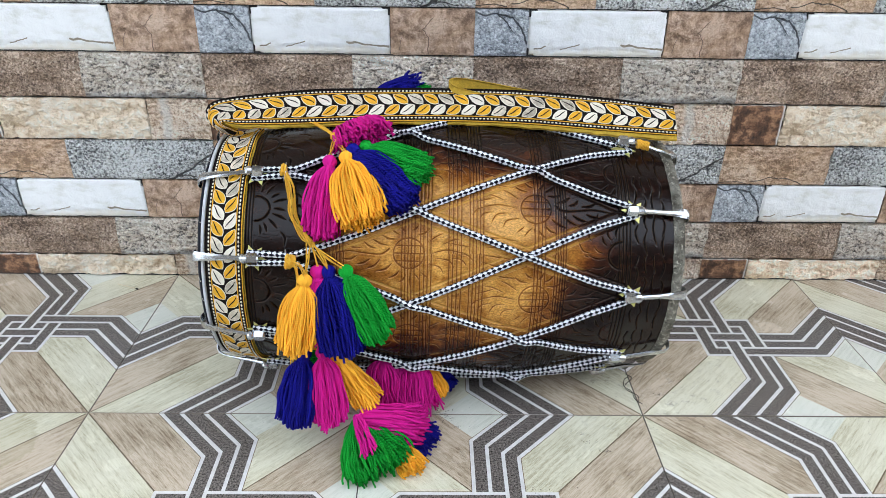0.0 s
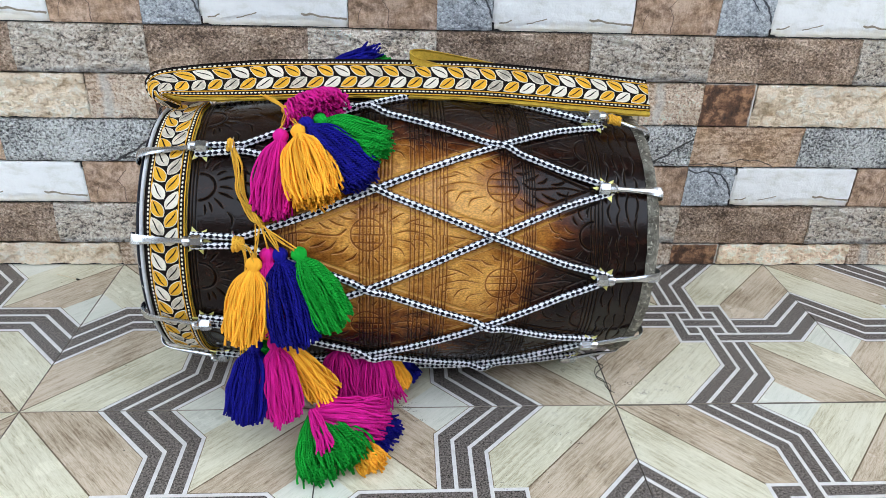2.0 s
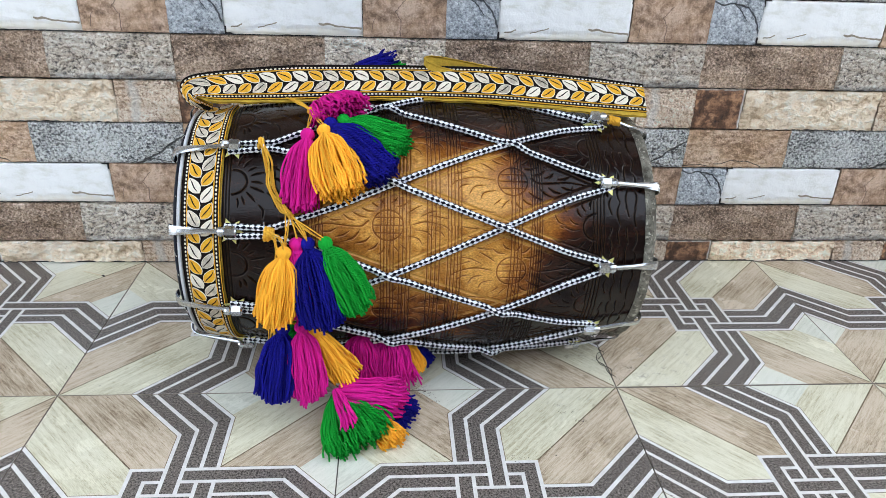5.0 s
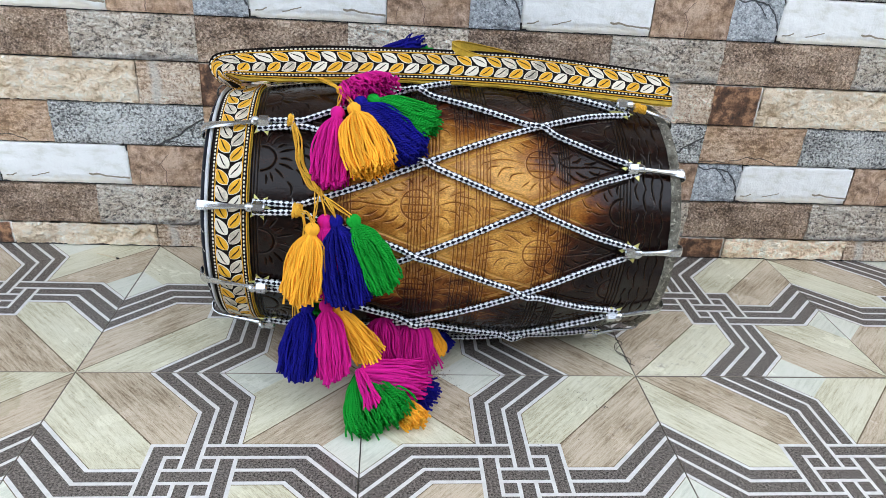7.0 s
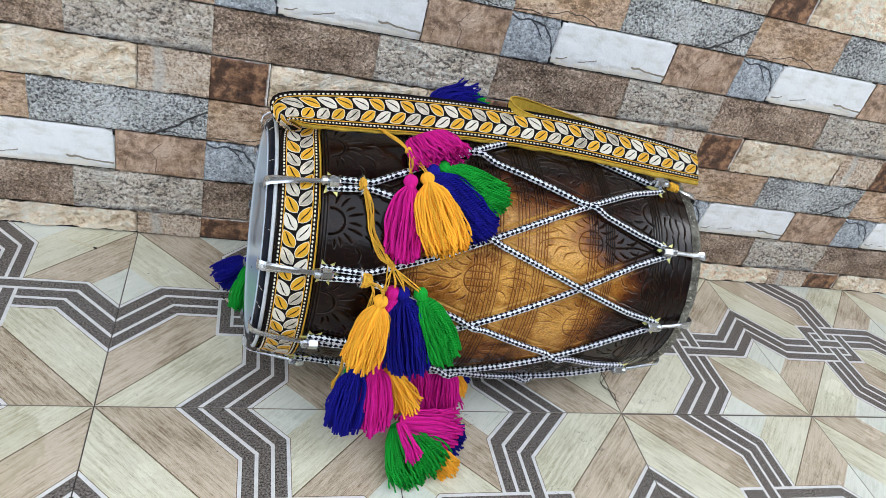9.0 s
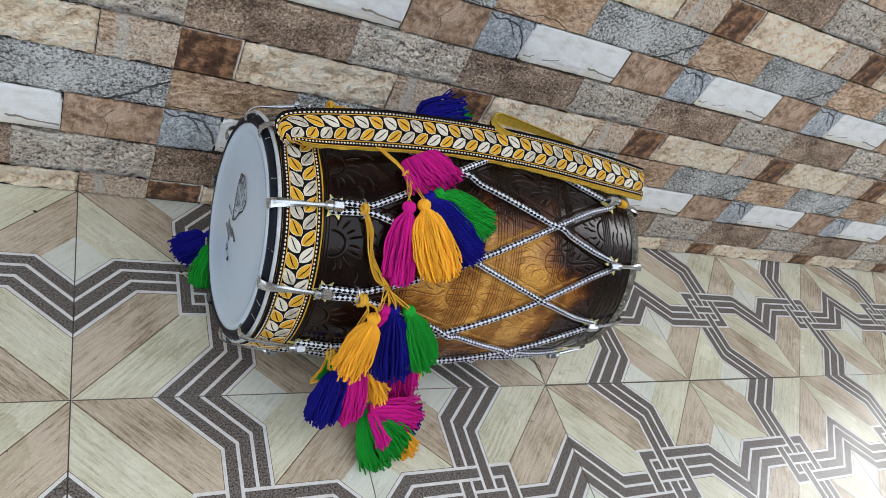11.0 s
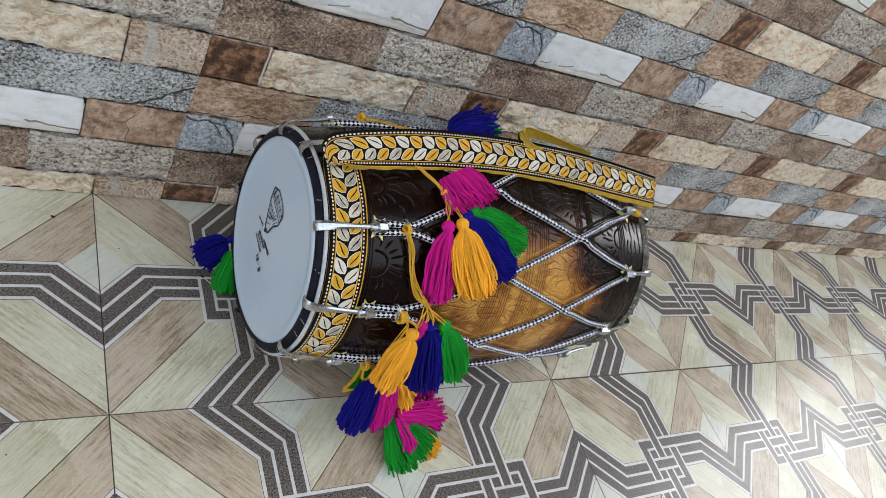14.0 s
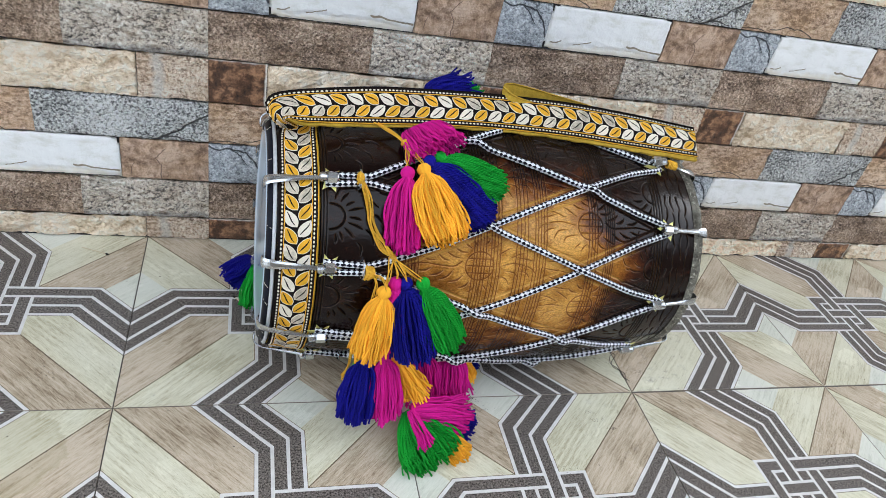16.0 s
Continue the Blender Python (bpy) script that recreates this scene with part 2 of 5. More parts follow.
MAT_BAND = glaze("granite_band", (0.02, 0.017, 0.015), (0.26, 0.228, 0.203), 380, 0.26)
MAT_LINE = glaze("white_line", (0.66, 0.645, 0.62), (0.78, 0.77, 0.75), 60, 0.22)
MAT_SEAM = glaze("plank_seam", (0.12, 0.09, 0.055), (0.24, 0.19, 0.125), 90, 0.24)
MAT_TILEBODY = plain_mat("tile_body", (0.3, 0.25, 0.2), 0.8)
MAT_GROUT = plain_mat("floor_grout", (0.085, 0.075, 0.065), 0.9, bump=0.4)
MAT_JOINT = plain_mat("wall_joint", (0.05, 0.048, 0.048), 0.9, var=0.4, bump=0.6)
MAT_PLASTER = plain_mat("pale_plaster", (0.33, 0.32, 0.3), 0.9, var=0.2, scale=4, bump=0.3)
MAT_BLOCKER = plain_mat("dull_plaster", (0.2, 0.175, 0.15), 0.9, var=0.2, scale=4, bump=0.3)
MAT_GROUND = plain_mat("concrete_ground", (0.36, 0.35, 0.33), 0.85, var=0.2, scale=3, bump=0.4)


# ---- mesh helpers ----
def mesh_data(name, verts, faces, mats, slots=None, uv=None, smooth=True, attrs=None):
    me = bpy.data.meshes.new(name)
    me.from_pydata([tuple(map(float, v)) for v in verts], [], [tuple(map(int, f)) for f in faces])
    for m in mats if isinstance(mats, (list, tuple)) else [mats]:
        me.materials.append(m)
    if slots is not None:
        me.polygons.foreach_set("material_index", np.asarray(slots, dtype=np.int32))
    if uv is not None:
        layer = me.uv_layers.new(name="UVMap")
        idx = np.empty(len(me.loops), dtype=np.int32)
        me.loops.foreach_get("vertex_index", idx)
        layer.data.foreach_set("uv", np.asarray(uv, dtype=np.float32)[idx].ravel())
    for key, values in (attrs or {}).items():
        me.attributes.new(key, "FLOAT", "POINT").data.foreach_set("value", np.asarray(values, dtype=np.float32))
    me.polygons.foreach_set("use_smooth", np.full(len(me.polygons), smooth))
    me.update()
    return me


def thing(name, at, label, category, group="", kind=""):
    ob = new(name)
    ob.location = at
    ob.empty_display_size = 0.02
    return tagged(ob, label, category, group, kind)


def world_of(ob):
    p = Vector(ob.location)
    while ob.parent:
        ob = ob.parent
        p += Vector(ob.location)
    return p


def part(name, verts, faces, mats, parent, label="", **kw):
    """One mesh under a thing; verts are in world metres."""
    base = np.array(world_of(parent))
    ob = new(name, mesh_data(name, np.asarray(verts, dtype=float) - base, faces, mats, **kw))
    ob.parent = parent
    if label:
        ob["label"] = label
    return ob


def box(lo, hi):
    (a, b, c), (d, e, f) = lo, hi
    v = [(a, b, c), (d, b, c), (d, e, c), (a, e, c), (a, b, f), (d, b, f), (d, e, f), (a, e, f)]
    return v, [(0, 3, 2, 1), (4, 5, 6, 7), (0, 1, 5, 4), (1, 2, 6, 5), (2, 3, 7, 6), (3, 0, 4, 7)]


def joined(pieces):
    """Several (verts, faces) as one."""
    vs, fs, n = [], [], 0
    for v, f in pieces:
        vs.extend(v)
        fs.extend([tuple(i + n for i in q) for q in f])
        n += len(v)
    return vs, fs


def grid_faces(nu, nv, wrap_u=False, wrap_v=False):
    fs = []
    for i in range(nu if wrap_u else nu - 1):
        for j in range(nv if wrap_v else nv - 1):
            a, b = i * nv + j, ((i + 1) % nu) * nv + j
            c, d = ((i + 1) % nu) * nv + (j + 1) % nv, i * nv + (j + 1) % nv
            fs.append((a, b, c, d))
    return fs


def unit(v):
    v = np.asarray(v, dtype=float)
    return v / (np.linalg.norm(v) + 1e-12)


def smooth_line(points, n):
    """A smooth line through a few points (Catmull-Rom), n samples."""
    p = np.asarray(points, dtype=float)
    p = np.vstack([2 * p[0] - p[1], p, 2 * p[-1] - p[-2]])
    out = []
    for t in np.linspace(0, len(p) - 3 - 1e-9, n):
        k, f = int(t), t - int(t)
        a, b, c, d = p[k:k + 4]
        out.append(0.5 * (2 * b + (c - a) * f + (2 * a - 5 * b + 4 * c - d) * f ** 2 + (3 * b - a - 3 * c + d) * f ** 3))
    return np.array(out)


def tube(path, radius, sides=8, caps=True, squash=1.0, up=None):
    """Verts, faces and UV (round, metres along) of a tube; radius may vary along it."""
    path = np.asarray(path, dtype=float)
    n = len(path)
    radius = np.broadcast_to(np.asarray(radius, dtype=float), (n,))
    tan = np.gradient(path, axis=0)
    tan /= np.linalg.norm(tan, axis=1)[:, None] + 1e-12
    ref = np.array(up if up is not None else ((0, 0, 1) if abs(tan[0][2]) < 0.9 else (0, 1, 0)), dtype=float)
    verts, uv, length = [], [], np.concatenate([[0], np.cumsum(np.linalg.norm(np.diff(path, axis=0), axis=1))])
    for k in range(n):
        a = ref - tan[k] * ref.dot(tan[k])
        a = unit(a)
        b = np.cross(tan[k], a)
        if up is None:
            ref = a
        for j in range(sides + 1):
            w = 2 * math.pi * j / sides
            verts.append(path[k] + radius[k] * (math.cos(w) * a * squash + math.sin(w) * b))
            uv.append((j / sides, length[k]))
    faces = grid_faces(n, sides + 1)
    if caps:
        faces.append(tuple(range(sides - 1, -1, -1)))
        faces.append(tuple((n - 1) * (sides + 1) + j for j in range(sides)))
    return verts, faces, uv


# ---- floor ----
TILE, X0, Y0, GAP = 0.396, 0.239, -0.394, 0.0008
K = [0.369, 0.421, 0.474, 0.526, 0.579, 0.631]
LW = 0.0062          # half width of the white lines, in tiles


def strand_lines():
    """Four white lines that leave the knot downwards from a star corner at (0, 0): bend points."""
    return [(K[2 + i], K[2 + i] - d) for i, d in enumerate((0.26, 0.333, 0.42, 0.4985))]


def tile_polygons():
    """Polygons (level, kind, points) on the unit tile whose star corners are (0, 0) and (1, 1)."""
    out = []
    ln = strand_lines()
    for turn in (False, True):
        def add(level, kind, pts):
            out.append((level, kind, [(1 - x, 1 - y) for x, y in pts] if turn else list(pts)))
        # petals round the star corner
        add(0, "near", [(0, 0), (0.262, 0), ln[0], (K[2], K[0]), (K[0], K[0])])
        add(0, "far", [(0, 0), (K[0], K[0]), (K[0], K[2]), (ln[0][1], K[2]), (0, 0.262)])
        # planks and rhombs round the plain corner (1, 0)
        add(0, "rhomb", [(0.5, 0), (0.742, 0), (0.62, 0.122)])
        add(0, "rhomb", [(1, 0.5), (0.876, 0.38), (1, 1 - 0.742)])
        add(0, "plank_near", [(0.742, 0), (1, 0), (0.631, 0.369), (0.631, 0.126), (0.62, 0.122)])
        add(0, "plank_far", [(1, 0), (1, 0.258), (0.876, 0.38), (0.872, 0.369), (0.631, 0.369)])
        # the strand to the top edge and the strand to the left edge
        for tr in (False, True):
            f = (lambda p: [(y, x) for x, y in p]) if tr else (lambda p: p)
            s = [(a - b, 0.0) for a, b in ln]
            add(1, "line", f([(s[0][0] - LW * 1.4, 0), (s[3][0] + LW * 1.4, 0), (ln[3][0] + LW, ln[3][1] - LW * 0.5), (K[5] + LW, K[0] + LW), (K[2] - LW, K[0] + LW), (ln[0][0] - LW, ln[0][1] + LW * 0.5)]))
            e = LW + 0.0024                              # thin dark outline of the printed lines
            add(0.6, "seam", f([(s[0][0] - e * 1.4, 0), (s[3][0] + e * 1.4, 0), (ln[3][0] + e, ln[3][1] - e * 0.5), (K[5] + e, K[0]), (K[2] - e, K[0]), (ln[0][0] - e, ln[0][1] + e * 0.5)]))
            for i in range(3):
                end = K[0] - LW
                if i == 0 and not tr:
                    end = K[2] - LW
                p, q = ln[i], ln[i + 1]
                add(2, "band", f([(s[i][0] + LW * 1.4, 0), (s[i + 1][0] - LW * 1.4, 0), (q[0] - LW, q[1] + LW * 0.5), (q[0] - LW, end), (p[0] + LW, end), (p[0] + LW, p[1] - LW * 0.5)]))
        for a, b in (((0.004, 0.004), (K[0] - 0.004, K[0] - 0.004)), ((0.996, 0.004), (0.635, 0.365))):      # dark seams between the printed planks
            n = 0.0016 if a[0] < b[0] else -0.0016
            add(0.6, "seam", [(a[0] - 0.0016, a[1] + n), (b[0] - 0.0016, b[1] + n), (b[0] + 0.0016, b[1] - n), (a[0] + 0.0016, a[1] - n)])
    # the knot: one white square, dark strips on it (columns and rows 0 to 4)
    out.append((1.4, "line", [(K[0] - LW, K[0] - LW), (K[5] + LW, K[0] - LW), (K[5] + LW, K[5] + LW), (K[0] - LW, K[5] + LW)]))

    def cell(c0, c1, r0, r1):
        out.append((2, "band", [(K[c0] + LW, K[r0] + LW), (K[c1 + 1] - LW, K[r0] + LW), (K[c1 + 1] - LW, K[r1 + 1] - LW), (K[c0] + LW, K[r1 + 1] - LW)]))
    for c, r in ((1, 1), (3, 1), (1, 3), (3, 3)):
        cell(c, c, r, r)
    cell(1, 3, 2, 2)
    cell(0, 1, 0, 0)
    out.append((3, "band", [(K[0] + LW, K[0] + LW), (K[1] - LW, K[0] + LW), (K[1] - LW, K[4] - LW), (K[0] + LW, K[4] - LW)]))
    cell(3, 4, 4, 4)
    out.append((3, "band", [(K[4] + LW, K[1] + LW), (K[5] - LW, K[1] + LW), (K[5] - LW, K[5] - LW), (K[4] + LW, K[5] - LW)]))
    out.append((2, "band", [(K[3] + LW, K[0] + LW), (K[5] + LW, K[0] + LW), (K[5] + LW, K[1] - LW), (K[3] + LW, K[1] - LW)]))
    out.append((2, "band", [(K[0] - LW, K[4] + LW), (K[2] - LW, K[4] + LW), (K[2] - LW, K[5] - LW), (K[0] - LW, K[5] - LW)]))
    return out


TILE_MATS = [MAT_TILEBODY, MAT_PALE[45], MAT_PALE[-45], MAT_TAN[45], MAT_TAN[-45], MAT_RHOMB, MAT_LINE, MAT_BAND, MAT_SEAM]


def tile_mesh(mirrored):
    """A printed floor tile, its near-left corner at the origin; the other kind is its mirror image with the plank colours swapped."""
    vs, fs = box((GAP, GAP, -0.012), (TILE - GAP, TILE - GAP, -0.0006))
    slots = [0] * 6
    side = TILE - 2 * GAP
    for level, kind, pts in tile_polygons():
        pts = [(x, 1 - y) for x, y in pts]
        if mirrored:
            pts = [(1 - x, y) for x, y in pts]
        area = sum(a[0] * b[1] - b[0] * a[1] for a, b in zip(pts, pts[1:] + pts[:1]))
        if area < 0:
            pts = pts[::-1]
        n = len(vs)
        vs += [(GAP + x * side, GAP + y * side, -0.0006 + 0.00015 * (level + 1)) for x, y in pts]
        fs.append(tuple(range(n, n + len(pts))))
        if kind == "near":
            slots.append(1 if mirrored else 4)
        elif kind == "far":
            slots.append(2 if not mirrored else 3)
        elif kind == "plank_near":
            slots.append(1 if not mirrored else 4)
        elif kind == "plank_far":
            slots.append(3 if not mirrored else 2)
        else:
            slots.append({"rhomb": 5, "line": 6, "band": 7, "seam": 8}[kind])
    return mesh_data("floor_tile", vs, fs, TILE_MATS, slots=slots, smooth=False)


ground = new("ground", mesh_data("ground", [(-150, -150, -0.03), (150, -150, -0.03), (150, 150, -0.03), (-150, 150, -0.03)], [(0, 1, 2, 3)], MAT_GROUND))
tagged(ground, "plain grey concrete ground stretching out round the tiled floor", "ground", kind="structure")
v, f = box((X0 - TILE * 10 - 0.01, Y0 - TILE * 8 - 0.01, -0.028), (X0 + TILE * 13 + 0.01, 0.004, -0.0022))
floor = new("floor", mesh_data("floor", v, f, MAT_GROUT, smooth=False))
tagged(floor, "patio floor of patterned porcelain tiles with interlaced grey bands", "floor", kind="structure")
TILES = [tile_mesh(False), tile_mesh(True)]
for i in range(-10, 13):
    for j in range(-8, 1):
        kind = (i + j + 1) % 2
        ob = new("floor_tile", TILES[kind])
        ob.parent = floor
        ob.location = (X0 + i * TILE, Y0 + j * TILE - (0.0016 if j == -1 and i in (0, 1) else 0.0), -0.00015 * ((i * 7 + j * 3) % 3))

# ---- wall ----
WT, WH = 0.45, 0.30
STONE_PLAN = {                             # per wall tile: stones of a row, from x to x
    "a": [("grey_blue", 0.0, 0.087), ("white", 0.087, 0.313), ("brown_a", 0.313, 0.45)],
    "b": [("brown_b", 0.0, 0.249), ("grey_b", 0.249, 0.45)],
    "c": [("dark", 0.0, 0.089), ("tan", 0.089, 0.346), ("pink", 0.346, 0.45)],
    "d": [("tan_d", 0.0, 0.193), ("grey_d", 0.193, 0.45)],
}
ROW_SPAN = {"a": (0.121, 0.197), "b": (0.045, 0.121), "c": (-0.029, 0.045), "d": (-0.103, -0.029)}
RELIEF = {"grey_blue": 0.002, "white": 0.001, "brown_a": 0.0014, "brown_b": 0.0024, "grey_b": 0.003, "dark": 0.0012, "tan": 0.003, "pink": 0.002, "tan_d": 0.0018, "grey_d": 0.0018}


def stone_mesh(kind, w, h, cut=0.0):
    """One stone, lower left corner at the origin, face towards -y; edges uneven and rounded back; cut: height lost at the foot."""
    rng = random.Random(kind)
    nx, nz = max(8, round(w / 0.0035)), max(6, round(h / 0.0035))
    rel = RELIEF[kind]
    soft = 0.011 if kind == "white" else 0.004
    o = Vector((rng.random() * 40, rng.random() * 40, 0))
    verts = []
    for i in range(nx + 1):
        for k in range(nz + 1):
            u, t = i / nx, k / nz
            x, z = u * w, cut + t * (h - cut)
            ex = 0.0 if kind not in ("white", "tan") else 0.0008
            ez = 0.0008
            x = min(max(x, ex), w - ex)
            z = min(max(z, (cut or ez)), h - ez)
            wob = noise.noise(Vector((x * 60, z * 60, 3)) + o) * (0.0012 if kind in ("white", "tan") else 0.0005)
            if i in (0, nx) and kind in ("white", "tan"):
                x += wob if i == 0 else -abs(wob)
            if k in (0, nz) and not (k == 0 and cut):
                z += abs(wob) if k == 0 else -abs(wob)
            edge = min(u * w, (1 - u) * w, t * h + (1 if cut else 0), (1 - t) * h)
            # rounded corners of the pale stone
            if kind == "white":
                for cx, cz in ((0, 0), (0, h), (w, h)):
                    d = math.hypot(x - cx, z - cz)
                    if d < 0.012 and i in (0, nx) or d < 0.012 and k in (0, nz):
                        x += (w / 2 - x) * 0.035
                        z += (h / 2 - z) * 0.07
            n1 = noise.noise(Vector((x * 22, z * 30, 0)) + o)
            n2 = 1 - 2 * abs(noise.noise(Vector((x * 55 + 0.8 * n1, z * 80, 5)) + o))
            n3 = noise.noise(Vector((x * 150, z * 190, 9)) + o)
            n4 = noise.noise(Vector((x * 330, z * 380, 2)) + o)
            y = -1.1 * rel * (0.9 * n1 + 0.6 * n2 + 0.5 * n3 + 0.3 * n4)
            if rel > 0.0015:                           # broken ledges of split stone
                y -= rel * 0.8 * (math.floor(2.5 * (n1 + 0.6 * n2 + 0.3 * n3)) / 2.5)
            if kind == "white" and t < 0.3:            # flaked ledge along the foot
                step = noise.noise(Vector((x * 30, 0, 9)) + o) * 0.12 + 0.16
                if t < step:
                    y += 0.0022
            if edge < 0.001:
                flat = kind not in ("white", "tan") and 0 < k < nz          # neighbours in a row are cast together
                y += 0.0003 if flat else min(0.0022, soft * 0.5)
            verts.append((x, y, z))
    faces = [tuple(reversed(q)) for q in grid_faces(nx + 1, nz + 1)]
    # sides back into the wall
    rim = [i * (nz + 1) for i in range(nx + 1)] + [nx * (nz + 1) + k for k in range(1, nz + 1)] + [i * (nz + 1) + nz for i in range(nx - 1, -1, -1)] + [k for k in range(nz - 1, 0, -1)]
    n = len(verts)
    verts += [(verts[r][0], 0.012, verts[r][2]) for r in rim]
    for q in range(len(rim)):
        p = (q + 1) % len(rim)
        faces.append((rim[q], n + q, n + p, rim[p]))
    faces = [tuple(reversed(q)) for q in faces]
    return verts, faces


v, f = box((-3.6, 0.0052, -0.03), (3.149, 0.22, 2.45))
wall = new("wall_north", mesh_data("wall_north", v, f, MAT_JOINT, smooth=False))
tagged(wall, "outside wall clad in mixed white, brown and grey split stone tiles", "wall", kind="structure")
STONE_MESH = {}
rest = {k: [] for k in STONES}
for level in range(-1, 7):
    for col in range(-8, 7):
        for row, stones in STONE_PLAN.items():
            z0, z1 = ROW_SPAN[row]
            z0, z1 = z0 + WH * level, z1 + WH * level
            if z1 < 0.02:
                continue
            cut = max(0.0, 0.0025 - z0)
            for kind, xa, xb in stones:
                key = (kind, cut > 0)
                if key not in STONE_MESH:
                    STONE_MESH[key] = mesh_data("stone", *stone_mesh(kind, xb - xa, z1 - z0, cut), STONES[kind])
                at = (col * WT + xa, 0.0, z0)
                if -3 < col < 6 and level < 3 and z0 < 0.93:
                    ob = new("stone", STONE_MESH[key])
                    ob.parent, ob.location = wall, at
                else:
                    rest[kind].append(at)
for kind, places in rest.items():
    if places:
        row = next((xa, xb, ROW_SPAN[r]) for r, st in STONE_PLAN.items() for k, xa, xb in st if k == kind)
        w, h = row[1] - row[0], row[2][1] - row[2][0]
        piece, faces = box((0.0008, 0.0, 0.0013), (w - 0.0008, 0.01, h - 0.0013))
        vs, fs = joined([([(x + p[0], y, z + p[2]) for x, y, z in piece], faces) for p in places])
        ob = new("stonework", mesh_data("stonework", vs, fs, STONES[kind], smooth=False))
        ob.parent = wall
        tagged(ob, kind="stuff")
# unseen overhang added above the wall, to block sky light and reflections
v, f = box((-4.0, -0.85, 2.45), (2.4, 0.6, 2.57))
added_eave = new("ceiling", mesh_data("ceiling", v, f, MAT_PLASTER, smooth=False))
tagged(added_eave, "unseen plain plastered overhang added to block sky above the stone wall", "ceiling", kind="structure")
# unseen wall, added to dim sky light and reflections on the drum front
v, f = box((-3.75, -3.78, -0.03), (5.61, -3.58, 2.3))
blocker_s = new("wall_south", mesh_data("wall_south", v, f, MAT_BLOCKER, smooth=False))
tagged(blocker_s, "unseen plain wall added to dim light and reflections from the south", "wall", kind="structure")
# unseen wall, added to keep low eastern sky out of the reflections
v, f = box((5.41, -1.3, -0.03), (5.61, 1.6, 1.9))
blocker_e = new("wall_east", mesh_data("wall_east", v, f, MAT_PLASTER, smooth=False))
tagged(blocker_e, "unseen plain wall added to block low sky from the east", "wall", kind="structure")
# unseen taller piece, added to take sky sheen off the wide end
v, f = box((5.41, -3.579, -0.03), (5.81, -1.301, 3.1))
blocker_se = new("wall_house", mesh_data("wall_house", v, f, MAT_PLASTER, smooth=False))
tagged(blocker_se, "unseen tall plain wall added to cut sky sheen on the drum", "wall", kind="structure")

# ---- materials of the drum ----
def yarn_mat(name, col, ply=0.7):
    m = Nodes(name)
    uv = m.n("TexCoord", out=2)
    sep = m.tree.nodes.new("ShaderNodeSeparateXYZ")
    m.put(sep.inputs[0], uv)
    isle = m.tree.nodes.new("ShaderNodeNewGeometry").outputs["Random Per Island"]
    twist = m.math("SINE", m.math("ADD", m.math("MULTIPLY_ADD", isle, 97.0, m.math("MULTIPLY", sep.outputs[1], 1700.0)), m.math("MULTIPLY", sep.outputs[0], 12.566)))
    fuzz = m.noise(m.coords(), 900, 3, 0.7)
    tone = m.math("ADD", m.math("MULTIPLY", isle, 0.45), 0.88)
    c = m.mix(m.math("MULTIPLY", fuzz, 0.5), tuple(x * 0.8 for x in col), tuple(min(1, x * 1.25) for x in col))
    c = m.mix(1.0, c, m.n("CombineColor", Red=tone, Green=tone, Blue=tone), "MULTIPLY")
    m.set(Base_Color=c, Roughness=0.85, Normal=m.bump(m.math("ADD", m.math("MULTIPLY", twist, 0.6), fuzz), ply, 0.001))
    m.bsdf.inputs["Specular IOR Level"].default_value = 0.15
    return m.mat


YARN = {"magenta": yarn_mat("magenta_yarn", (0.6, 0.011, 0.25), 0.35), "orange": yarn_mat("orange_yarn", (1.0, 0.45, 0.035), 0.3),
        "blue": yarn_mat("blue_yarn", (0.009, 0.008, 0.25), 1.0), "green": yarn_mat("green_yarn", (0.018, 0.38, 0.035), 1.0)}
MAT_CORD = yarn_mat("gold_cord", (0.92, 0.49, 0.05))


def rope_mat():
    """Braided cord of black and white plaits; UV: round, metres along."""
    m = Nodes("braided_rope")
    uv = m.n("TexCoord", out=2)
    sep = m.tree.nodes.new("ShaderNodeSeparateXYZ")
    m.put(sep.inputs[0], uv)
    pull = m.math("MULTIPLY", m.math("SUBTRACT", m.noise(m.coords(), 160, 2, 0.6), 0.5), 0.9)     # uneven plaiting
    slide = m.math("MULTIPLY_ADD", sep.outputs[1], 142.0, pull)
    a = m.math("ADD", m.math("MULTIPLY", sep.outputs[0], 5.0), slide)
    b = m.math("SUBTRACT", m.math("MULTIPLY", sep.outputs[0], 5.0), slide)
    odd = m.math("FLOORED_MODULO", m.math("ADD", m.math("FLOOR", a), m.math("FLOOR", b)), 2.0)
    da = m.math("ABSOLUTE", m.math("SUBTRACT", m.math("FRACT", a), 0.5))
    db = m.math("ABSOLUTE", m.math("SUBTRACT", m.math("FRACT", b), 0.5))
    dome = m.math("SUBTRACT", 0.5, m.math("MAXIMUM", da, db))
    fib = m.noise(m.coords(), 700, 3, 0.7)
    white = m.mix(fib, (0.72, 0.74, 0.8), (0.9, 0.91, 0.95))
    black = m.mix(fib, (0.002, 0.003, 0.008), (0.008, 0.009, 0.018))
    m.set(Base_Color=m.mix(m.math("MULTIPLY", odd, m.math("GREATER_THAN", dome, 0.012)), white, black), Roughness=0.75, Normal=m.bump(dome, 0.9, 0.002))
    m.bsdf.inputs["Specular IOR Level"].default_value = 0.08
    return m.mat


